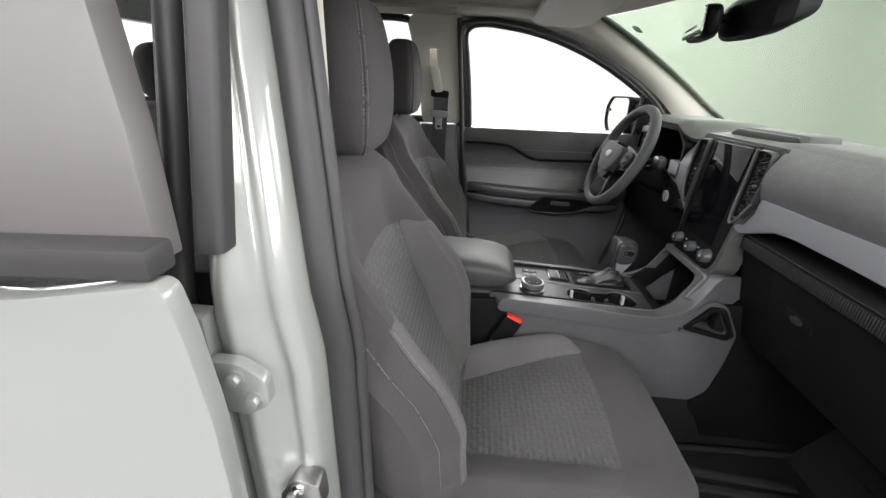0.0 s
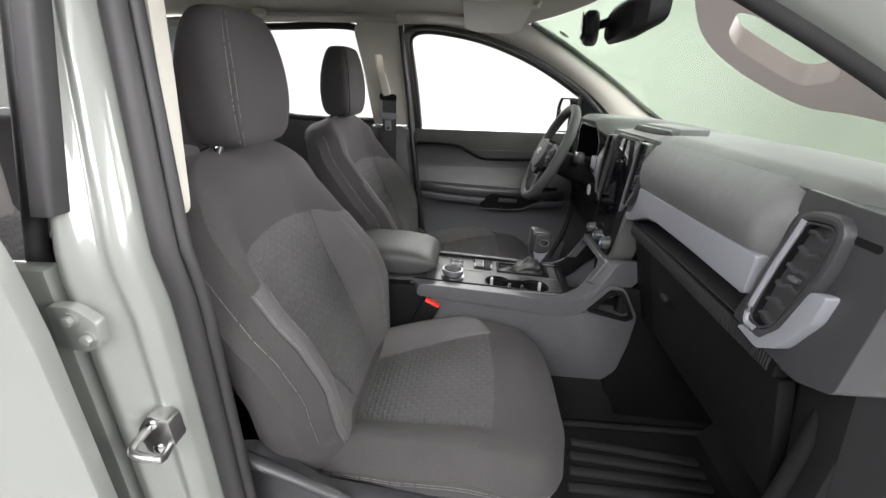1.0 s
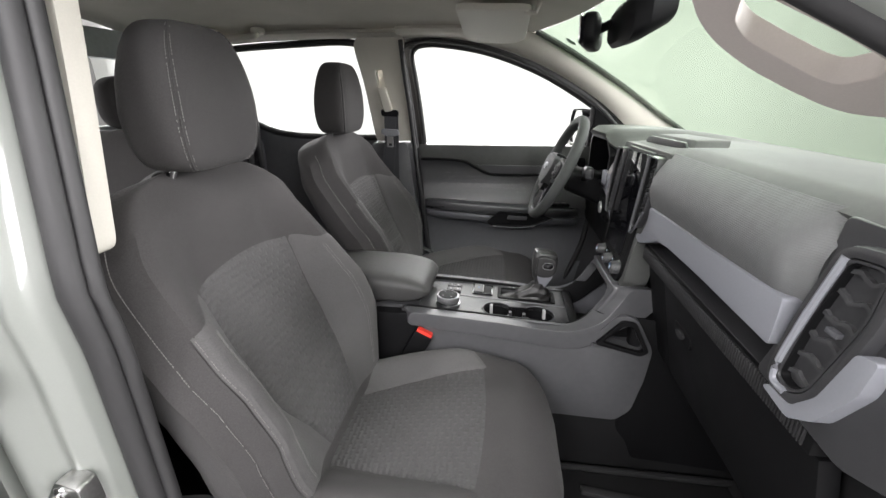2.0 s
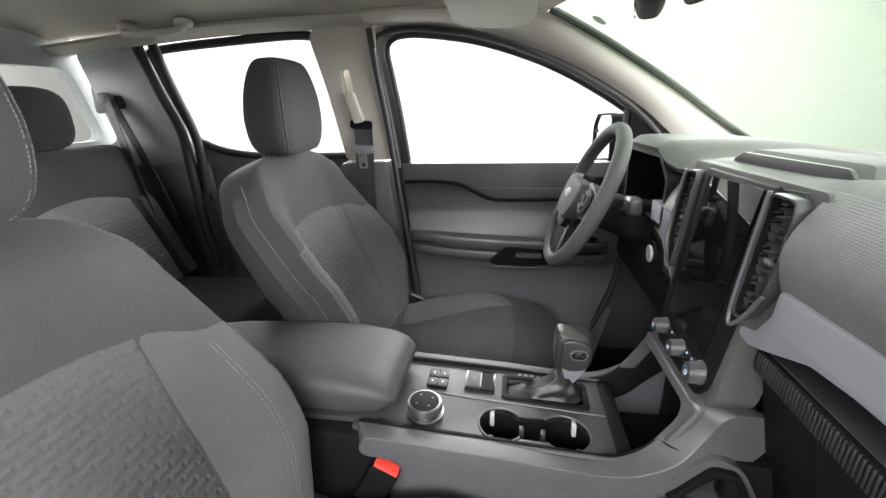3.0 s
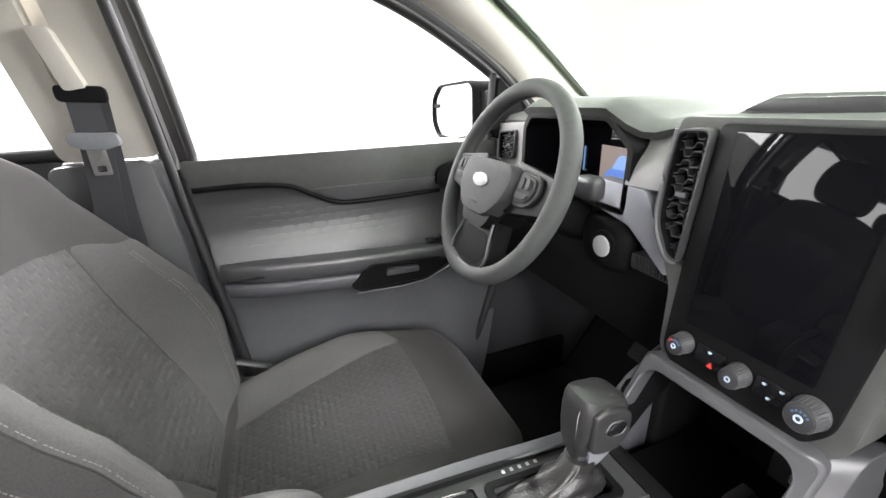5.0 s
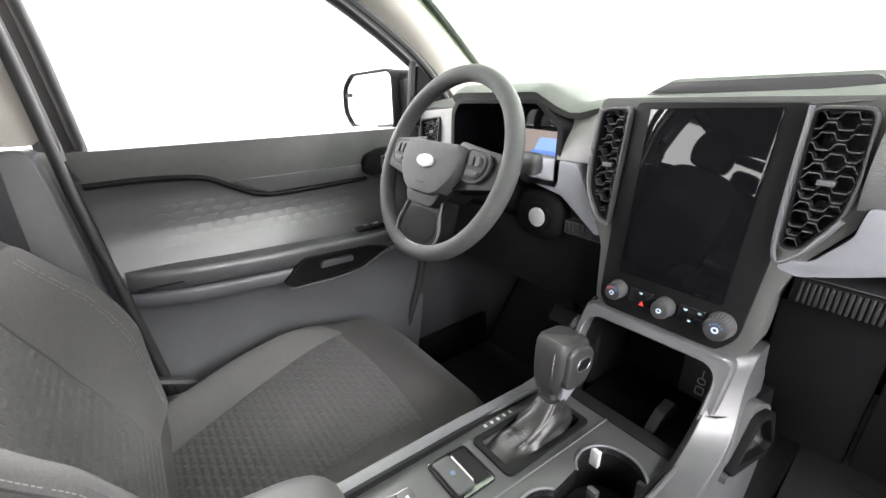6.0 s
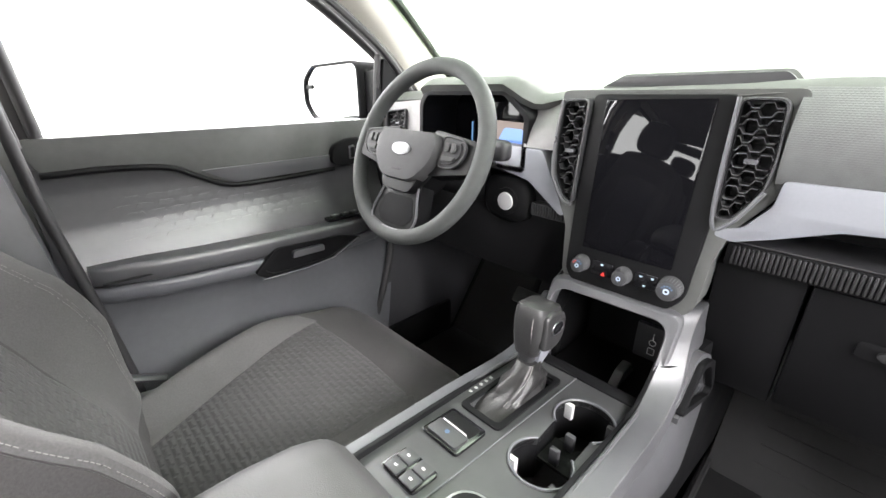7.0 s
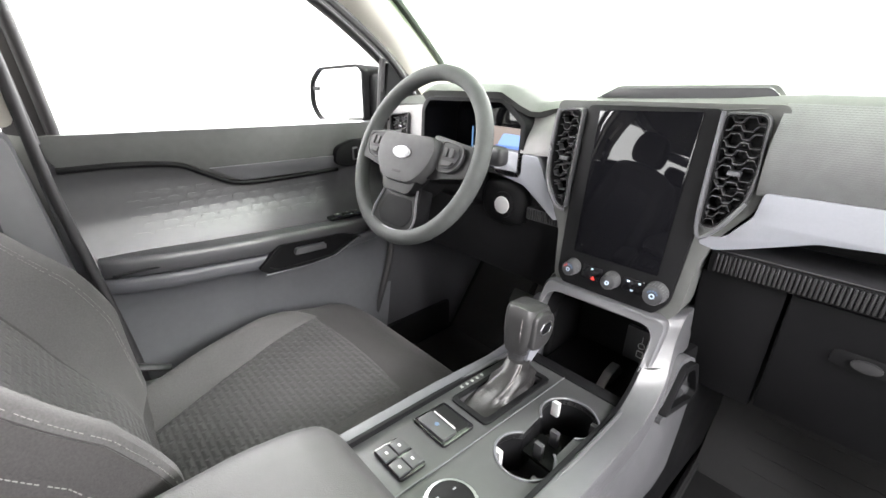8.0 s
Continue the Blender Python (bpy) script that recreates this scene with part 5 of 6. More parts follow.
part("hanging_seal", moved(prism("z", rounded([(-0.205, -0.79), (-0.205, -0.812), (-0.177, -0.812), (-0.177, -0.785)], 0.007), 1.362, 1.75, 0.003), lambda c: Vector((c.x, c.y + tumble(c.z), c.z))), RUBBER, bp, "black rubber strip with a square-cut end")
pr = thing("rear_door", (-0.6, -0.82, 0.5), "pale sage rear door standing slightly open with an opaque panel for its tinted window", "car door", "rear doors")
skin = rounded([(-0.178, 1.372), (-0.30, 1.352), (-1.15, 1.345), (-1.2, 0.5), (-0.163, 0.5), (-0.163, 1.25), (-0.170, 1.33)], 0.012)
part("outer_skin", prism("y", skin, -0.87, -0.848, 0.008), PAINT, pr, "pale sage painted door skin")
part("belt_moulding", moved(box(-1.15, -0.186, -0.866, -0.835, 1.347, 1.372, 0.006), lambda c: Vector((c.x, c.y, c.z + 0.024 * ease(-0.34, -0.18, c.x)))), RUBBER, pr)
up = [(-0.203, 1.37), (-0.219, 1.47), (-0.24, 1.56), (-0.30, 1.74), (-1.0, 1.74), (-1.1, 1.37)]
# Opaque stand-in for privacy glass; its dull reflection is put into the colour.
part("window_frame", moved(prism("y", up, -0.85, -0.82, 0.003), lambda c: Vector((c.x, c.y + tumble(c.z) * 0.8, c.z))), TINTED, pr, "opaque smoked panel for the tinted window")
# sill
for s in (1, -1):
    whole("door_sill", moved(box(-1.2, 1.0, 0.72, 0.82, 0.42, 0.56 if s < 0 else 0.62, 0.02), lambda c: Vector((c.x, s * c.y, c.z))), PAINT if s < 0 else PLASTIC_BLACK, "painted door sill" if s < 0 else "black door sill cover", "sill", "door sills", "structure")
    whole("roof_side", moved(box(-1.16, 0.3, 0.595, 0.68, 1.742, 1.832, 0.01), lambda c: Vector((c.x, s * c.y, c.z))), HEADLINER, "grey cloth edge of the roof lining", "roof trim", "roof sides", "structure")
# ---- rear bench ----
bench = thing("rear_bench", (-0.9, 0, 0.5), "charcoal cloth rear bench seat with three headrests", "car seat")
part("backrest", moved(box(-0.06, 0.06, -0.66, 0.66, 0.85, 1.40, 0.05, 4), lambda c: Vector((c.x - 0.93 - 0.25 * (c.z - 0.9), c.y, c.z))), FABRIC, bench)
part("cushion", box(-0.95, -0.46, -0.66, 0.66, 0.74, 0.90, 0.05, 4), FABRIC, bench)
for y in (0.4, -0.4):
    part("headrest", moved(ball((0, 0, 0), 0.05, 0.125, 0.095, 3.2, 28, 18), lambda c: Vector((-1.055, y, 1.49)) + c), FABRIC, bench)
    def belly(u, v):
        w = 0.2 - 0.03 * v ** 2
        a = 2 * u - 1
        z = 0.9 + v * (0.36 - 0.035 * a * a)
        near = ease(0.0, 0.05, min(u, 1 - u, v, 1 - v))
        return Vector((-0.885 - 0.25 * (z - 0.9) + 0.022 * near + 0.045 * (1 - v) * near, y + w * a, z))
    part("backrest_insert", sheet(belly, 30, 30, 0.0), INSERT_BENCH_LIT, bench, "grey cloth embossed with staggered lozenges")

for s in (1, -1):
    def wing(u, v):
        z = 0.9 + 0.335 * v
        near = ease(0.0, 0.08, min(u, 1 - u, v, 1 - v))
        return Vector((-0.885 - 0.25 * (z - 0.9) + 0.024 * near + 0.045 * (1 - v) * near, s * (0.607 - 0.025 * v + (0.048 + 0.02 * v) * u), z))
    part("backrest_bolster", sheet(wing, 12, 24, 0.0), FABRIC_LIGHT, bench, "plain mid-grey melange cloth")

# ---- door details, driver side ----
OFF = [(0.10 + 0.037 * i + (0.0185 if j % 2 else 0.0), 1.092 + 0.0165 * j) for j in range(6) for i in range(13)]
bms = []
for x, z in OFF:
    k = ease(0.06, 0.18, x) * (1 - ease(0.36, 0.58, x)) * (1 - 0.75 * (abs(z - 1.133) / 0.06) ** 2)
    if k > 0.15:
        lozenge = prism("y", [(x - 0.0155, z), (x - 0.011, z + 0.0048), (x + 0.011, z + 0.0048), (x + 0.0155, z), (x + 0.011, z - 0.0048), (x - 0.011, z - 0.0048)], 0.751, 0.755)
        bms.append(moved(lozenge, lambda c: Vector((c.x, c.y - (0.0009 * k * (0.5 - (c.z - z) / 0.0096) if c.y < 0.752 else 0.0), c.z))))
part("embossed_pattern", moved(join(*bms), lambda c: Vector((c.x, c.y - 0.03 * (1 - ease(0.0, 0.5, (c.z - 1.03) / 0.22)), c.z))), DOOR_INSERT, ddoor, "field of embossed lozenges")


def at_pull(bm):
    return moved(bm, lambda c: Vector((c.x - 0.035, c.y - 0.013, c.z + 0.03)))


pull = part("handle_bezel", at_pull(prism("y", rounded([(0.33, 0.945), (0.385, 0.995), (0.56, 0.985), (0.62, 0.965), (0.53, 0.925), (0.36, 0.925)], 0.01), 0.683, 0.70, 0.004, holes=[rounded([(0.352, 0.947), (0.392, 0.987), (0.552, 0.977), (0.59, 0.963), (0.52, 0.933), (0.375, 0.934)], 0.008)])), PLASTIC_BLACK, ddoor, "black inner handle surround")
part("handle_well", at_pull(prism("y", rounded([(0.345, 0.943), (0.39, 0.99), (0.555, 0.98), (0.60, 0.965), (0.525, 0.929), (0.37, 0.93)], 0.008), 0.6885, 0.692)), PLASTIC_BLACK, pull)
part("handle_lever", at_pull(prism("y", rounded([(0.425, 0.978), (0.505, 0.974), (0.505, 0.960), (0.42, 0.962)], 0.004), 0.676, 0.689, 0.003)), SATIN, pull, "satin silver door lever")
part("handle_edge", at_pull(tube([(0.345, 0.682, 0.928), (0.46, 0.681, 0.924), (0.53, 0.681, 0.93), (0.61, 0.683, 0.965)], 0.0022, 8)), SATIN, pull)
sw = part("window_switches", moved(box(0.51, 0.65, 0.70, 0.742, -0.002, 0.007, 0.003), lambda c: Vector((c.x, c.y, c.z + 1.046))), GLOSS_BLACK, ddoor, "black window switch panel")
for k in range(4):
    part("window_switch", box(0.525 + 0.03 * k, 0.546 + 0.03 * k, 0.706, 0.722, 1.053, 1.058, 0.0015), PLASTIC, sw)
    part("switch_mark", box(0.533 + 0.03 * k, 0.538 + 0.03 * k, 0.71, 0.713, 1.0582, 1.0586), MARK_WHITE, sw)
pod = part("lock_switch_pod", prism("y", rounded([(0.545, 1.195), (0.555, 1.235), (0.60, 1.25), (0.70, 1.25), (0.70, 1.185), (0.57, 1.182)], 0.014), 0.718, 0.742, 0.008), PLASTIC_BLACK, ddoor, "black lock switch housing")
part("lock_switch", prism("y", rounded([(0.598, 1.198), (0.598, 1.232), (0.615, 1.234), (0.615, 1.2)], 0.004), 0.714, 0.719, 0.001), SATIN, pod)
part("lock_rocker", prism("y", rounded([(0.601, 1.202), (0.601, 1.228), (0.612, 1.23), (0.612, 1.204)], 0.003), 0.712, 0.717, 0.001), PLASTIC_BLACK, pod)
part("wave_line", tube(smooth_line([(0.0, 0.737, 1.238), (0.10, 0.737, 1.238), (0.19, 0.737, 1.228), (0.24, 0.737, 1.203), (0.30, 0.737, 1.176), (0.40, 0.737, 1.172), (0.56, 0.737, 1.176)], 6), 0.006, 8), PLASTIC_BLACK, ddoor)
part("armrest_seam", tube([(0.03, 0.687, 1.038), (0.18, 0.686, 1.034), (0.30, 0.687, 1.026)], 0.0022, 6), PLASTIC_BLACK, ddoor)

part("door_seal", tube(smooth_line([(-0.04, 0.605, 1.70), (-0.036, 0.625, 1.6), (-0.026, 0.66, 1.45), (-0.02, 0.688, 1.32), (-0.012, 0.70, 1.2), (0.012, 0.70, 1.0), (0.032, 0.705, 0.8), (0.045, 0.71, 0.56)], 6), 0.009, 10), RUBBER, ddoor, "black rubber edge seal")
part("door_edge", prism("y", rounded([(-0.03, 1.30), (0.03, 1.30), (0.09, 0.55), (0.0, 0.55)], 0.005), 0.758, 0.80, 0.004), PLASTIC, ddoor)
part("sail_panel", moved(prism("y", rounded([(0.715, 1.448), (0.835, 1.335), (0.84, 1.295), (0.715, 1.295)], 0.012), -0.02, 0.012, 0.004), lambda c: Vector((c.x, lean(c.z) + c.y, c.z))), PLASTIC_BLACK, ddoor, "black mirror corner panel")
part("window_post", tube([(0.706, lean(1.3) - 0.004, 1.295), (0.706, lean(1.455) - 0.004, 1.455)], 0.009, 8), RUBBER, ddoor)

whole("body_side", join(prism("y", [(-0.95, 0.5), (-0.95, 1.3), (-0.02, 1.3), (0.02, 0.5)], 0.80, 0.84), box(0.64, 1.35, 0.80, 0.86, 0.42, 1.3)), PAINT, "pale sage painted body side", "car body", kind="structure")
for s in (1, -1):
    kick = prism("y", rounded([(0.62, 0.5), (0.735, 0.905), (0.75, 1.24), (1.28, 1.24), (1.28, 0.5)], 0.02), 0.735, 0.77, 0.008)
    # Passenger panel and seal take MATTE: shade put into their colour.
    whole("kick_panel", moved(kick, lambda c: Vector((c.x, s * c.y, c.z))), PLASTIC if s > 0 else MATTE, "footwell side panel, blackened for shade on the passenger side", "trim panel", "kick panels", "structure")
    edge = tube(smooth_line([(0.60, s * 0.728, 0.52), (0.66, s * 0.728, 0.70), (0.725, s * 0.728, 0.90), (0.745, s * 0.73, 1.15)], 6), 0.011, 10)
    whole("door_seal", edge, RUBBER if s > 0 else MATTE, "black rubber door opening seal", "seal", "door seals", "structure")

band = [Vector(p) for p in side_line(FRONT_TOP, 1, 0.012)]


def band_at(u, v):
    i = min(len(band) - 1, int(round(u * (len(band) - 1))))
    p = band[i]
    away = Vector((p.x - 0.35, 0, p.z - 1.2)).normalized()
    return p + away * (0.058 + 0.01 * (1 - ease(-0.01, 0.06, p.x))) * v


part("upper_frame", sheet(band_at, len(band) - 1, 3, 0.012), RUBBER, ddoor, "black upper door frame")
for s in (1, -1):
    whole("quarter_panel", moved(box(-1.12, -0.74, 0.70, 0.79, 0.5, 1.32, 0.02), lambda c: Vector((c.x, s * c.y, c.z))), PLASTIC_GREY, "dark grey panel beside the rear bench", "trim panel", "quarter panels", "structure")

# ---- outside mirror ----
mir = thing("side_mirror", (0.75, 0.9, 1.28), "black outside mirror reflecting the white studio", "mirror")
glass = [(1.02, 1.43), (0.80, 1.438), (0.775, 1.425), (0.775, 1.295), (0.80, 1.287), (1.04, 1.28), (1.083, 1.32), (1.078, 1.39)]
out = rounded(glass, 0.02)
loops = []
for k, (dx, sc) in enumerate(((-0.008, 1.0), (0.0, 1.025), (0.05, 1.02), (0.09, 0.9), (0.115, 0.6))):
    loops.append([(0.70 + dx, 0.92 + (y - 0.92) * sc, 1.36 + (z - 1.36) * sc) for y, z in out])
part("housing", rings(loops), MATTE, mir, "black plastic mirror housing")
part("mirror_rim", prism("x", shrunk(out, -0.004), 0.676, 0.70, 0.003, holes=[shrunk(out, 0.003)]), MATTE, mir)
part("mirror_glass", moved(prism("x", shrunk(out, 0.002), 0.684, 0.687), lambda c: c), MIRROR, mir)
part("wide_mirror", prism("x", rounded([(1.07, 1.365), (1.035, 1.366), (1.035, 1.378), (1.07, 1.377)], 0.003), 0.680, 0.6835), PLASTIC_BLACK, mir)
part("mirror_arm", prism("x", rounded([(0.79, 1.41), (0.72, 1.42), (0.72, 1.31), (0.79, 1.305)], 0.015), 0.70, 0.80, 0.01), PLASTIC_BLACK, mir)

# ---- front belt on the driver's pillar ----
belt = thing("seat_belt", (-0.115, 0.69, 1.43), "black seat belt hanging from the middle pillar with silver tongue", "seat belt", "seat belts")
part("slot_back", prism("y", [(-0.17, 1.42), (-0.1, 1.42), (-0.1, 1.62), (-0.17, 1.62)], 0.70, 0.705), PILLAR, belt)
part("height_slider", moved(prism("y", rounded([(-0.148, 1.535), (-0.118, 1.535), (-0.098, 1.445), (-0.13, 1.44)], 0.008), 0.0, 0.03, 0.006), lambda c: Vector((c.x, lean(c.z) - 0.075 + c.y, c.z))), PILLAR, belt, "warm grey height slider")
part("belt_ring", prism("y", rounded([(-0.148, 1.452), (-0.075, 1.447), (-0.075, 1.42), (-0.148, 1.424)], 0.01), 0.655, 0.668, 0.004), PLASTIC_BLACK, belt)
part("webbing", strap(smooth_line([(-0.112, 0.659, 1.44), (-0.113, 0.657, 1.37), (-0.117, 0.655, 1.3), (-0.13, 0.652, 1.15), (-0.145, 0.65, 0.8), (-0.15, 0.65, 0.6)], 5), 0.047, 0.0018, (1, 0, 0)), WEBBING, belt)
part("webbing", strap(smooth_line([(-0.10, 0.664, 1.44), (-0.104, 0.665, 1.33), (-0.108, 0.662, 1.2), (-0.11, 0.66, 0.9)], 5), 0.047, 0.0018, (1, 0, 0)), WEBBING, belt)
part("tongue_grip", prism("y", rounded([(-0.148, 1.375), (-0.077, 1.37), (-0.072, 1.35), (-0.095, 1.342), (-0.13, 1.344), (-0.15, 1.355)], 0.008), 0.645, 0.662, 0.004), BELT_GREY, belt, "grey tongue grip")
part("tongue", prism("y", rounded([(-0.128, 1.346), (-0.1, 1.345), (-0.1, 1.298), (-0.128, 1.299)], 0.004), 0.651, 0.654, 0.001, holes=[rounded([(-0.121, 1.315), (-0.107, 1.315), (-0.107, 1.304), (-0.121, 1.304)], 0.002)]), STEEL, belt, "steel tongue")

for run, r in (([(-0.80, 0.600, 1.695), (-0.785, 0.63, 1.56), (-0.768, 0.66, 1.44), (-0.782, 0.683, 1.32), (-0.785, 0.688, 1.14), (-0.765, 0.688, 0.92)], 0.017), ([(-0.755, 0.612, 1.70), (-0.742, 0.642, 1.56), (-0.728, 0.672, 1.43), (-0.745, 0.70, 1.3), (-0.745, 0.703, 1.1), (-0.725, 0.703, 0.9)], 0.015)):
    whole("door_seal", tube(smooth_line(run, 8), r, 12), RUBBER, "black rubber door opening seal", "seal", "door seals", "structure")
# ---- rear belt ----
rb = thing("rear_seat_belt", (-1.03, 0.70, 1.55), "black rear seat belt running down from the quarter trim", "seat belt", "seat belts")
part("belt_ring", moved(ball((0, 0, 0), 0.03, 0.014, 0.018, 2.6, 20, 12), lambda c: Vector((-1.03, 0.655, 1.553)) + c), BELT_GREY, rb)
part("webbing", strap(smooth_line([(-1.02, 0.648, 1.545), (-0.975, 0.63, 1.35), (-0.92, 0.61, 1.1), (-0.875, 0.6, 0.93)], 6), 0.045, 0.0018, (1, -0.3, 0.2)), WEBBING, rb)
part("webbing", strap(smooth_line([(-1.01, 0.655, 1.545), (-0.93, 0.66, 1.3), (-0.86, 0.66, 1.05), (-0.80, 0.655, 0.86)], 6), 0.045, 0.0018, (1, -0.3, 0.2)), WEBBING, rb)
part("tongue", box(-0.945, -0.905, 0.6, 0.608, 1.09, 1.125, 0.004), STEEL, rb)
# Guide toned dark to paint the triangular shadow on the quarter trim.
part("guide", prism("y", rounded([(-1.1, 1.50), (-1.09, 1.60), (-0.98, 1.605), (-0.97, 1.52)], 0.02), 0.668, 0.68, 0.004), PLASTIC_GREY, rb)

# ---- passenger's buckle ----
bk = thing("belt_buckle", (0.15, -0.135, 0.84), "black belt buckle with red release button beside the cushion", "buckle")
def tilt_buckle(c):
    return Vector((0.168, -0.14, 0.905)) + Matrix.Rotation(radians(28), 3, "Y") @ c
part("buckle_body", moved(box(-0.026, 0.026, -0.013, 0.013, -0.085, 0.0, 0.006), tilt_buckle), PLASTIC_BLACK, bk)
part("release_button", moved(box(-0.022, 0.022, -0.0095, 0.0095, -0.012, 0.0065, 0.002), tilt_buckle), RED, bk, "red release button")
part("stalk", moved(box(-0.016, 0.016, -0.004, 0.004, -0.17, -0.08, 0.002), tilt_buckle), BELT_GREY, bk)

# ---- roof fittings ----
vis = thing("sun_visor", (0.3, 0.38, 1.72), "warm grey driver's sun visor folded up with a pale label", "sun visor")
part("flap", moved(prism("z", rounded([(0.22, 0.14), (0.21, 0.52), (0.24, 0.60), (0.38, 0.60), (0.42, 0.52), (0.42, 0.14)], 0.03), 0.0, 0.018, 0.007), lambda c: Vector((c.x, c.y, 1.712 - 0.05 * (c.x - 0.2) + c.z - 0.03 * ease(0.3, 0.6, c.y)))), PILLAR, vis)
part("label", moved(prism("z", rounded([(0.26, 0.24), (0.26, 0.34), (0.33, 0.34), (0.33, 0.24)], 0.003), -0.002, 0.001), lambda c: Vector((c.x, c.y, 1.712 - 0.05 * (c.x - 0.2) + c.z))), MARK_WHITE, vis, "pale printed label with small bars")
part("label", moved(prism("z", rounded([(0.26, 0.36), (0.26, 0.5), (0.30, 0.5), (0.30, 0.36)], 0.003), -0.002, 0.001), lambda c: Vector((c.x, c.y, 1.712 - 0.05 * (c.x - 0.2) + c.z - 0.03 * ease(0.3, 0.6, c.y)))), MARK_WHITE, vis)
part("hinge_arm", tube([(0.40, 0.16, 1.70), (0.43, 0.155, 1.70), (0.44, 0.16, 1.725)], 0.006, 10), PILLAR, vis)
grip = thing("rear_grab_handle", (-0.68, 0.6, 1.73), "warm grey grab handle over the rear door", "grab handle")
part("bar", tube(smooth_line([(-0.765, 0.545, 1.735), (-0.755, 0.525, 1.718), (-0.67, 0.515, 1.711), (-0.585, 0.525, 1.718), (-0.575, 0.545, 1.735)], 6), 0.011, 12), PILLAR, grip)
for x in (-0.765, -0.575):
    part("mount", moved(ball((0, 0, 0), 0.026, 0.018, 0.014, 3.0, 16, 10), lambda c: Vector((x, 0.545, 1.738)) + c), PILLAR, grip)
ah = thing("pillar_grab_handle", (0.65, -0.66, 1.52), "warm grey grab handle on the passenger's windscreen pillar", "grab handle")
loop_out = rounded([(0.48, -0.70), (0.515, -0.625), (0.545, -0.588), (0.573, -0.572), (0.611, -0.565), (0.651, -0.567), (0.688, -0.573), (0.711, -0.584), (0.735, -0.612), (0.80, -0.66), (0.80, -0.695), (0.70, -0.69), (0.60, -0.684)], 0.02)
loop_in = rounded([(0.558, -0.642), (0.572, -0.650), (0.633, -0.656), (0.675, -0.656), (0.684, -0.640), (0.674, -0.608), (0.660, -0.602), (0.623, -0.599), (0.588, -0.598), (0.570, -0.609)], 0.008)
part("grip_loop", moved(prism("z", loop_out, -0.002, 0.022, 0.0075, 4, holes=[loop_in]), lambda c: Vector((c.x, c.y, c.z + 1.658 - 0.538 * c.x - 0.35 * c.y))), GRIP, ah, "closed loop grip joined to the pillar")
rv = thing("rear_view_mirror", (0.66, 0, 1.66), "black rear-view mirror with a sensor housing behind it", "mirror")
turn = Matrix.Rotation(radians(-14), 3, "Z")
shell = ball((0, 0, 0), 0.02, 0.115, 0.036, 3.6, 30, 14)
part("mirror_shell", moved(shell, lambda c: Vector((0.555, 0.03, 1.632)) + turn @ c), PLASTIC_BLACK, rv)
part("mirror_glass", moved(prism("x", rounded([(-0.105, -0.028), (0.105, -0.028), (0.108, 0.028), (-0.108, 0.028)], 0.015), -0.021, -0.018), lambda c: Vector((0.555, 0.03, 1.632)) + turn @ c), MIRROR, rv)
part("ball_joint", tube([(0.565, 0.01, 1.637), (0.60, -0.02, 1.65)], 0.01, 12), PLASTIC_BLACK, rv)
house = rings([[(x, yc + w * math.copysign(abs(math.cos(q)) ** 0.6, math.cos(q)), zc + h * math.copysign(abs(math.sin(q)) ** 0.6, math.sin(q))) for q in (2 * math.pi * i / 28 for i in range(28))] for x, yc, w, zc, h in ((0.585, -0.055, 0.07, 1.632, 0.03), (0.595, -0.065, 0.1, 1.635, 0.042), (0.62, -0.07, 0.112, 1.645, 0.045), (0.665, -0.07, 0.105, 1.66, 0.035))])
part("sensor_housing", house, PLASTIC_BLACK, rv, "black rain sensor housing")
whole("sensor_dot", moved(ball((0, 0, 0), 0.02, 0.026, 0.004, 2.0, 20, 8, Matrix.Rotation(radians(32), 3, "Y")), lambda c: Vector((0.575, 0.535, 1.668)) + c), PILLAR_DARK, "small grey round sensor patch on the windscreen", "sensor")

# ---- console switches ----
def on_top(bm):
    return moved(bm, slope)


cl = part("button_block", on_top(prism("z", rounded([(0.208, 0.074), (0.25, 0.072), (0.25, 0.014), (0.208, 0.015)], 0.006), -0.002, 0.004, 0.001)), GLOSS_BLACK, console, "block of four black buttons")
for i in range(2):
    for j in range(2):
        x, y = 0.219 + 0.0205 * i, 0.03 + 0.0275 * j
        part("button", on_top(box(x - 0.0095, x + 0.0095, y - 0.0115, y + 0.0115, 0.003, 0.007, 0.0015)), PLASTIC, cl)
        part("button_mark", on_top(box(x - 0.0016, x + 0.0016, y - 0.0025, y + 0.0025, 0.0069, 0.0072)), MARK_WHITE, cl)
pb = part("brake_switch_frame", on_top(prism("z", rounded([(0.284, 0.084), (0.345, 0.082), (0.345, 0.018), (0.284, 0.019)], 0.006), -0.002, 0.0045, 0.0015)), GLOSS_BLACK, console, "gloss black park brake surround")
part("brake_switch", on_top(prism("z", rounded([(0.288, 0.078), (0.315, 0.077), (0.315, 0.024), (0.288, 0.025)], 0.004), 0.003, 0.0085, 0.0015)), PLASTIC, pb, "park brake switch")
part("switch_well", on_top(prism("z", rounded([(0.317, 0.078), (0.34, 0.077), (0.34, 0.024), (0.317, 0.025)], 0.003), 0.0035, 0.005)), PLASTIC_BLACK, pb)
part("switch_bar", on_top(box(0.3145, 0.3165, 0.03, 0.072, 0.005, 0.0095)), MARK_WHITE, pb)
part("switch_mark", on_top(prism("z", circle(0.302, 0.052, 0.0034, 14), 0.0084, 0.009)), MARK_BLUE, pb)
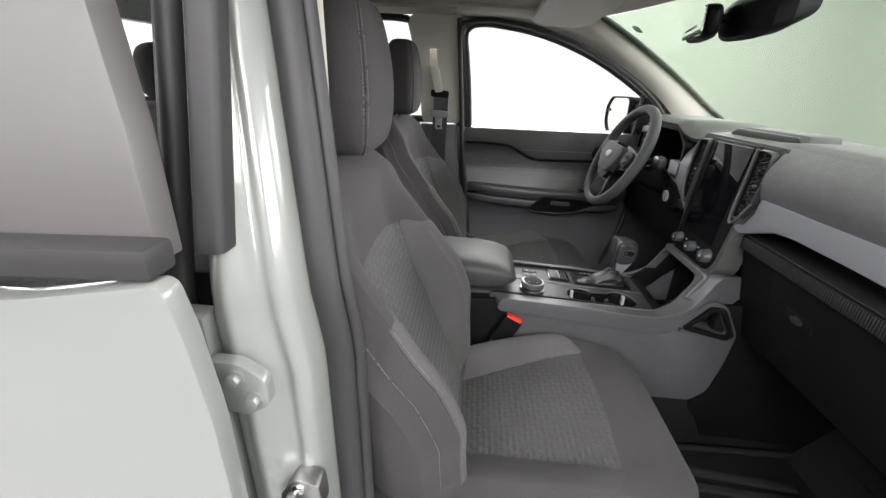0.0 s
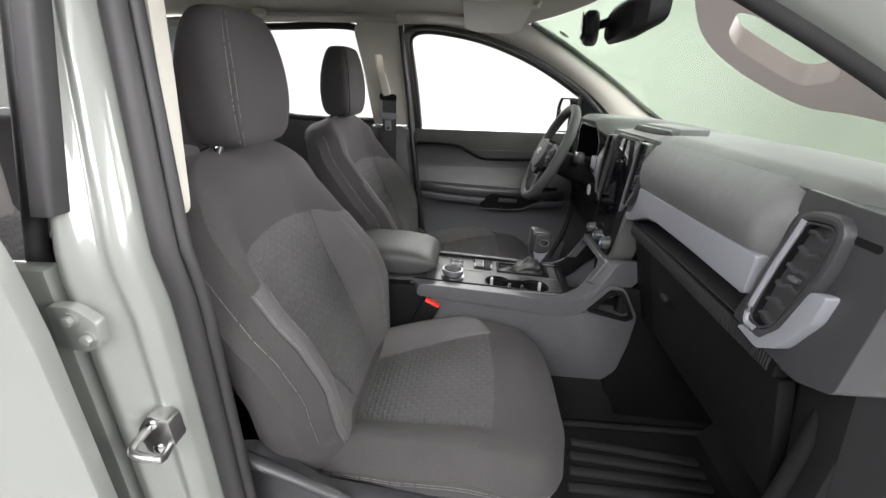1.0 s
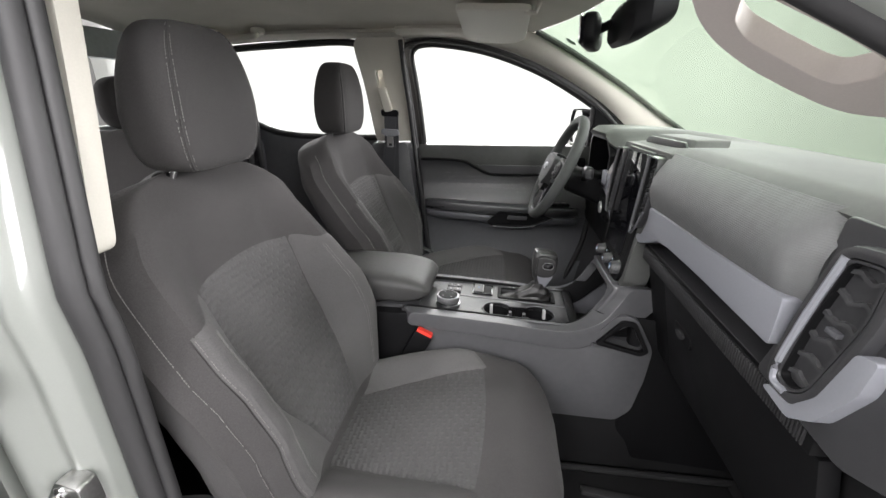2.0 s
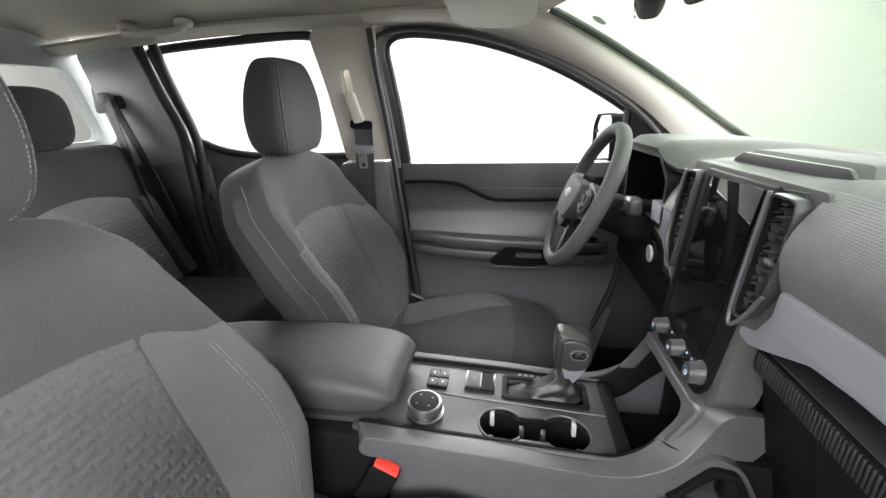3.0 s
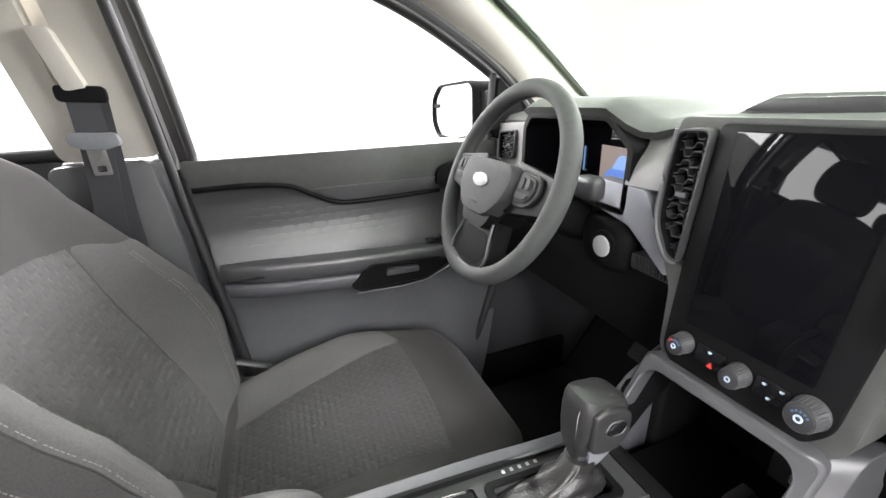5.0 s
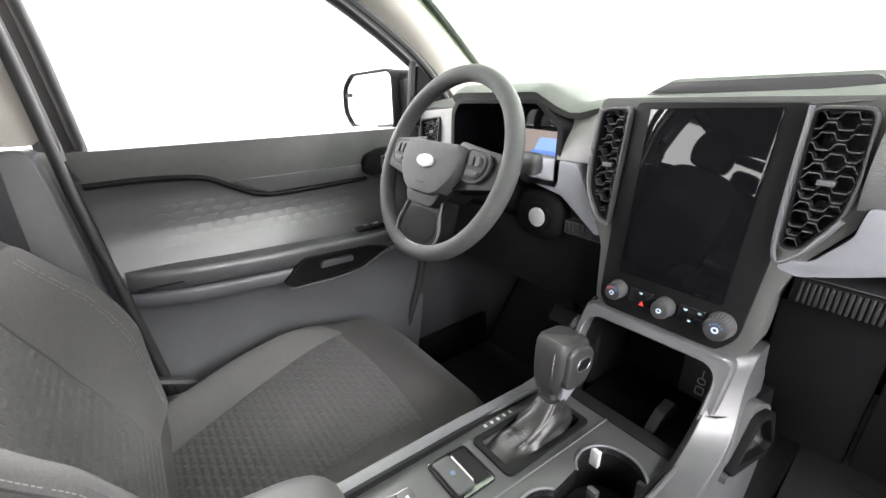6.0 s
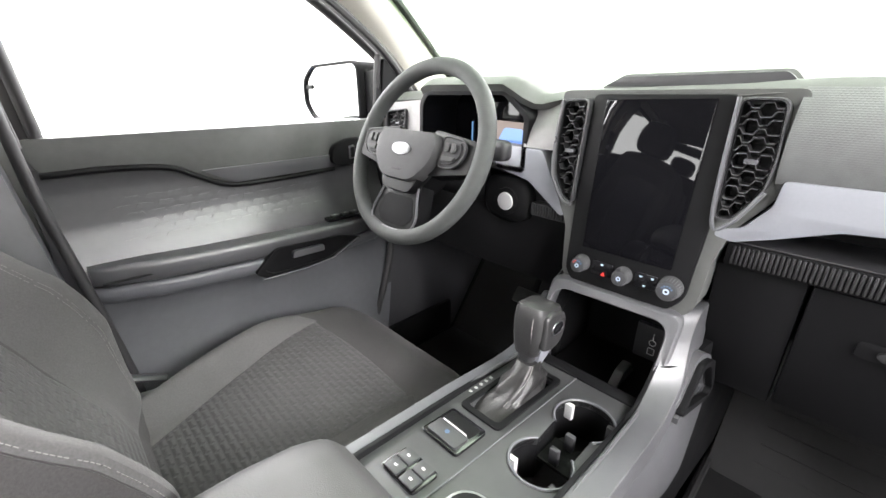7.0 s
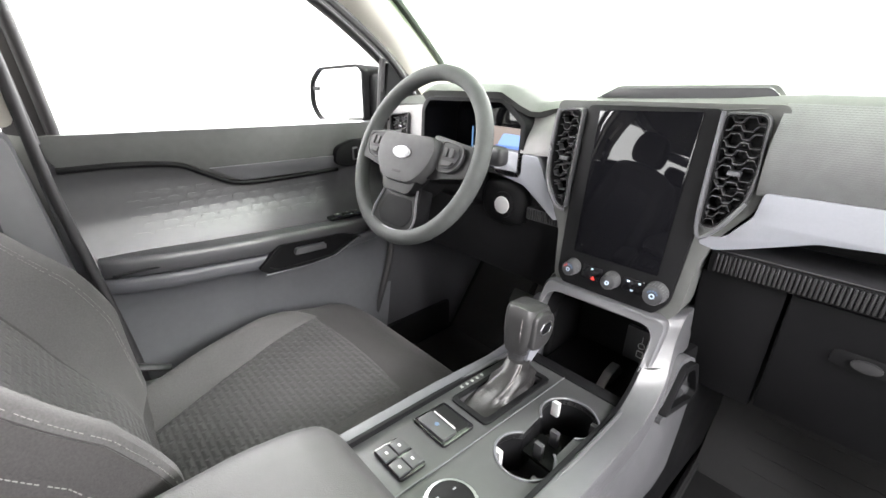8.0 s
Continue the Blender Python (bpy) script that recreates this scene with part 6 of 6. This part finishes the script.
for k in range(5):
    part("gate_mark", on_top(box(0.392 + 0.0125 * k, 0.3965 + 0.0125 * k, 0.0895, 0.0945, 0.0, 0.0008)), MARK_WHITE, console)
part("gate_frame", on_top(prism("z", rounded([(0.358, 0.083), (0.525, 0.081), (0.525, 0.007), (0.358, 0.009)], 0.01), -0.002, 0.004, 0.0015, holes=[boot_hole])), PLASTIC_BLACK, console, "black gear gate frame")
part("divider_strip", on_top(tube([(0.18, 0.004, 0.001), (0.345, 0.0, 0.001), (0.555, -0.004, 0.001)], 0.0014, 6)), SATIN, console, "satin strip along the top plate")
part("edge_strip", on_top(tube([(0.14, -0.109, 0.0), (0.36, -0.109, 0.003), (0.555, -0.108, 0.004)], 0.0034, 8)), SATIN, console)
part("edge_strip", on_top(tube([(0.14, 0.105, 0.0), (0.36, 0.103, 0.003), (0.555, 0.1, 0.004)], 0.0034, 8)), SATIN, console)
part("cup_bridge", on_top(box(0.40, 0.43, -0.085, -0.035, -0.045, -0.03, 0.003)), PLASTIC_BLACK, console)
part("front_step", on_top(box(0.55, 0.575, -0.1, 0.1, -0.08, 0.004, 0.003)), PLASTIC_BLACK, console)
usb = part("socket_panel", box(0.79, 0.803, -0.078, -0.008, 0.862, 0.94, 0.004), PLASTIC, console, "charging socket panel")
part("tray_wedge", prism("y", [(0.655, 0.8595), (0.74, 0.8595), (0.72, 0.888), (0.685, 0.884)], -0.034, -0.016, 0.003), PLASTIC_GREY, console, "small grey wedge on the tray floor")
part("socket_mark", prism("x", rounded([(-0.05, 0.876), (-0.036, 0.876), (-0.036, 0.892), (-0.05, 0.892)], 0.003), 0.7885, 0.791, 0, 2, [rounded([(-0.0485, 0.8775), (-0.0375, 0.8775), (-0.0375, 0.8905), (-0.0485, 0.8905)], 0.002)]), MARK_WHITE, usb)
part("socket_mark", prism("x", circle(-0.043, 0.904, 0.007, 16), 0.7885, 0.791, 0, 2, [circle(-0.043, 0.904, 0.0055, 16)]), MARK_WHITE, usb)
part("socket_mark", box(0.7885, 0.791, -0.0436, -0.0424, 0.912, 0.926), MARK_WHITE, usb)
part("knob_side", moved(prism("y", rounded([(0.463, 0.128), (0.466, 0.182), (0.482, 0.187), (0.51, 0.18), (0.521, 0.168), (0.52, 0.14), (0.507, 0.122), (0.48, 0.12)], 0.009), 0.0, 0.016, 0.006, 3), lambda c: Vector((c.x, 0.0125 + c.y, b0 + c.z))), LEATHER, gear, "smooth side pad of the gear knob")
part("knob_seam", tube([(0.491 + 0.0362 * math.copysign(abs(math.cos(q)) ** 0.6, math.cos(q)), 0.031, b0 + 0.151 + 0.0385 * math.copysign(abs(math.sin(q)) ** 0.6, math.sin(q)) - 0.006 * math.cos(q)) for q in (math.pi * (0.1 + 1.2 * k / 32) for k in range(33))], 0.0008, 6), THREAD, gear, "pale seam round the side pad")
part("release_button", moved(prism("y", rounded([(-0.014, 0.0), (-0.008, 0.009), (0.01, 0.008), (0.014, -0.001), (0.008, -0.009), (-0.009, -0.008)], 0.003), 0.0, 0.004, 0.001), lambda c: Vector((0.496 + c.x, 0.011 + c.y, b0 + 0.157 + c.z))), GLOSS_BLACK, gear, "black release button")
part("button_ring", tube([(0.496 + 1.12 * x, 0.012, b0 + 0.157 + 1.12 * z) for x, z in rounded([(-0.014, 0.0), (-0.008, 0.009), (0.01, 0.008), (0.014, -0.001), (0.008, -0.009), (-0.009, -0.008)], 0.003)], 0.0011, 6, True, up=(0, 1, 0)), DIAL_METAL, gear, "metal ring of the release button")
part("neck_plate", moved(prism("y", rounded([(0.468, 0.124), (0.514, 0.126), (0.494, 0.083), (0.479, 0.083)], 0.004), 0.0, 0.01, 0.002), lambda c: Vector((c.x, 0.031 - 0.28 * max(0.0, c.z - 0.083) + c.y, b0 + c.z))), SILVER, gear, "satin silver plate below the side pad")
part("boot_collar", tube([(0.478 + 0.0165 * math.cos(q), 0.046 + 0.0145 * math.sin(q), b0 + 0.092) for q in (2 * math.pi * k / 24 for k in range(24))], 0.0035, 8, True), BOOT_HIDE, gear, "gathered leather collar")
part("boot_seam", tube(smooth_line([(0.40, 0.033, b0 + 0.055), (0.43, 0.026, b0 + 0.07), (0.452, 0.026, b0 + 0.082), (0.462, 0.027, b0 + 0.095)], 5), 0.0007, 6), THREAD, gear)

# ---- controls under the screen ----
for y0, y1, z in ((0.044, 0.006, 1.098), (-0.03, -0.066, 1.1)):
    part("button_strip", moved(prism("x", rounded([(y0, z + 0.006), (y1, z + 0.006), (y1, z - 0.018), (y0, z - 0.018)], 0.004), 0.653, 0.658, 0.001), stack_tip), GLOSS_BLACK, stack, "gloss black button strip")
for y, z, mat in ((0.025, 1.099, MARK_PALE), (-0.04, 1.1, MARK_PALE), (-0.058, 1.101, MARK_PALE), (-0.048, 1.086, MARK_PALE)):
    part("button_mark", moved(prism("x", rounded([(y - 0.0026, z + 0.0012), (y + 0.0026, z + 0.0012), (y + 0.0014, z - 0.0012), (y - 0.0014, z - 0.0012)], 0.0006), 0.6515, 0.6535), stack_tip), mat, stack)
part("hazard_button", moved(prism("x", [(0.0245, 1.081), (0.0175, 1.081), (0.021, 1.0875)], 0.651, 0.6535), stack_tip), MARK_RED, stack, "red triangular hazard button")
for y in (0.062, -0.085):
    for k in range(5):
        q = radians(35 + 27 * k)
        part("knob_arc", moved(prism("x", circle(y + 0.0085 * math.cos(q), (1.092 if y > 0 else 1.096) + 0.0085 * math.sin(q), 0.0013, 6), 0.6343, 0.636), stack_tip), MARK_RED if y > 0 and k < 2 else MARK_BLUE, stack)
for k in range(3):
    part("cap_mark", moved(box(0.7335, 0.7365, -0.012 - 0.011 * k, -0.004 - 0.011 * k, 1.3915, 1.3945), lambda c: c), MARK_WHITE if k < 2 else BELT_GREY, stack)
part("cap_grille", prism("x", rounded([(0.105, 1.383), (0.076, 1.398), (-0.142, 1.404), (-0.165, 1.383)], 0.006), 0.731, 0.736, 0.001), PLASTIC, stack)

# ---- instrument display ----
BLUE = glowing("blue_display_picture", (0.12, 0.25, 0.75), 0.3)
SKY = glowing("pale_display_picture", (0.45, 0.36, 0.32), 0.2)
PALE_BLUE = glowing("light_blue_display_picture", (0.3, 0.5, 0.95), 0.28)
part("picture", prism("x", [(0.245, 1.225), (0.245, 1.305), (0.40, 1.308), (0.40, 1.225)], 0.7825, 0.7855), SKY, display, "pale display picture")
part("car_picture", prism("x", rounded([(0.255, 1.226), (0.252, 1.256), (0.28, 1.268), (0.37, 1.266), (0.385, 1.25), (0.385, 1.226)], 0.006), 0.7805, 0.7828), BLUE, display, "blue car picture")
part("car_picture", prism("x", rounded([(0.285, 1.266), (0.302, 1.292), (0.35, 1.293), (0.366, 1.266)], 0.006), 0.7805, 0.7828), PALE_BLUE, display)
part("gauge_bar", box(0.7815, 0.7845, 0.448, 0.450, 1.25, 1.30), MARK_BLUE, display)
part("gauge_bar", box(0.7815, 0.7845, 0.44, 0.446, 1.25, 1.254), MARK_WHITE, display)

# ---- ribs of the dash lips ----
for y0, y1, xf in ((-0.142, -0.69, 0.6885), (0.195, 0.118, 0.6825)):
    n = int(abs(y1 - y0) / 0.0056)
    mesh = None
    for k in range(n):
        y = y0 + (y1 - y0) * (k + 0.5) / n
        if mesh is None:
            ob = part("rib", box(xf - 0.0022, xf + 0.003, y - 0.0017, y + 0.0017, 1.1455, 1.166 if y0 > 0 else 1.173, 0.001, 1), RIB, dash)
            mesh, first = ob.data, y
        else:
            ob = new("rib", mesh)
            ob.parent = dash
            ob.matrix_parent_inverse = Matrix.Translation(-dash.location)
            ob.location = (0, y - first, 0)

# ---- passenger side of the body ----
rail = [(0.88, -0.76, 1.36), (0.73, -0.727, 1.478), (0.565, -0.706, 1.575), (0.42, -0.694, 1.642), (0.27, -0.688, 1.692), (0.11, -0.684, 1.718), (-0.03, -0.682, 1.72)]
whole("door_seal", tube(smooth_line(rail, 8), 0.014, 12), RUBBER, "black rubber seal round the open door", "seal", "door seals", "structure")
skin = [[(x + dx * 0.7, y - dy, z + dz) for dx, dy, dz in ((0.0, 0.012, -0.004), (0.01, 0.03, 0.0), (0.03, 0.05, 0.02), (0.06, 0.05, 0.05), (0.07, 0.02, 0.07), (0.04, -0.01, 0.05))] for x, y, z in (tuple(p) for p in smooth_line(rail, 6))]
whole("windscreen_pillar", rings(skin), PAINT, "pale sage painted windscreen pillar", "car pillar", kind="structure")
st = thing("door_striker", (-0.14, -0.80, 1.045), "bare steel door striker on the middle pillar", "striker")
part("plate", prism("y", rounded([(-0.165, 1.012), (-0.172, 1.05), (-0.15, 1.08), (-0.122, 1.072), (-0.12, 1.03), (-0.145, 1.008)], 0.006), -0.79, -0.765, 0.002), STEEL, st)
part("loop", tube(smooth_line([(-0.155, -0.785, 1.055), (-0.152, -0.822, 1.052), (-0.12, -0.826, 1.046), (-0.118, -0.815, 1.036), (-0.13, -0.785, 1.03)], 6), 0.0055, 10), STEEL, st)
for z in (1.066, 1.022):
    part("screw", moved(ball((0, 0, 0), 0.008, 0.005, 0.008, 2.4, 14, 8), lambda c: Vector((-0.146, -0.79, z)) + c), CHROME, st)
hg = part("hinge", prism("y", rounded([(-0.205, 1.205), (-0.205, 1.262), (-0.172, 1.262), (-0.147, 1.244), (-0.147, 1.214), (-0.17, 1.2)], 0.008), -0.815, -0.80, 0.003), PAINT, bp, "painted rear door hinge")
for x, z in ((-0.176, 1.246), (-0.161, 1.222)):
    part("bolt", join(drum("y", x, z, -0.823, -0.813, 0.0068, 6, 0.001), drum("y", x, z, -0.817, -0.813, 0.0095, 20)), PAINT, hg)

# ---- footwells ----
mat = thing("floor_mat", (0.75, -0.44, 0.5), "black ribbed rubber tray mat in the footwell", "floor mat", "floor mats")
part("tray", join(box(0.36, 1.04, -0.70, -0.17, 0.501, 0.512, 0.004), prism("y", [(1.0, 0.505), (1.24, 0.82), (1.235, 0.83), (0.985, 0.512)], -0.70, -0.17)), MAT_RUBBER, mat)
part("tray_edge", tube([(0.36, -0.17, 0.52), (1.02, -0.17, 0.52), (1.23, -0.17, 0.82)], 0.01, 8), MAT_RUBBER, mat)
for k in range(9):
    part("ridge", moved(box(0.50 + 0.012 * k, 0.94, -0.645 + 0.048 * k, -0.622 + 0.048 * k, 0.508, 0.523, 0.005, 2), lambda c: Vector((c.x, c.y - 0.12 * (c.x - 0.7) * (k - 4) / 4, c.z))), RUBBER, mat)
for k in range(7):
    x = 1.03 + 0.027 * k
    part("ridge", moved(box(-0.007, 0.007, -0.64 + 0.03 * (k % 2), -0.25, 0.0, 0.012, 0.003, 2), lambda c: Vector((x + c.x, c.y, 0.538 + 1.29 * (x - 1.02) + c.z))), MAT_RUBBER, mat)
mat2 = thing("floor_mat", (0.75, 0.44, 0.5), "black ribbed rubber tray mat in the footwell", "floor mat", "floor mats")
part("tray", join(box(0.36, 1.04, 0.17, 0.70, 0.501, 0.512, 0.004), prism("y", [(1.0, 0.505), (1.24, 0.82), (1.235, 0.83), (0.985, 0.512)], 0.17, 0.70)), MAT_RUBBER, mat2)
pd = thing("brake_pedal", (1.02, 0.36, 0.76), "black rubber brake pedal under the dashboard", "pedal", "pedals")
part("pad", moved(box(-0.008, 0.008, -0.057, 0.057, -0.024, 0.024, 0.006), lambda c: Vector((0.95, 0.345, 0.785)) + Matrix.Rotation(radians(35), 3, "Y") @ c), PEDAL, pd, "worn grey rubber pad")
part("arm", tube([(0.96, 0.345, 0.785), (1.02, 0.345, 0.9), (1.05, 0.345, 1.05)], 0.009, 8), PLASTIC_BLACK, pd)
pd = thing("accelerator_pedal", (1.04, 0.25, 0.7), "black plastic accelerator pedal under the dashboard", "pedal", "pedals")
part("pad", moved(box(-0.006, 0.006, -0.026, 0.026, -0.08, 0.08, 0.005), lambda c: Vector((1.05, 0.24, 0.68)) + Matrix.Rotation(radians(25), 3, "Y") @ c), PLASTIC_BLACK, pd)
part("arm", tube([(1.07, 0.24, 0.74), (1.1, 0.24, 0.95)], 0.008, 8), PLASTIC_BLACK, pd)
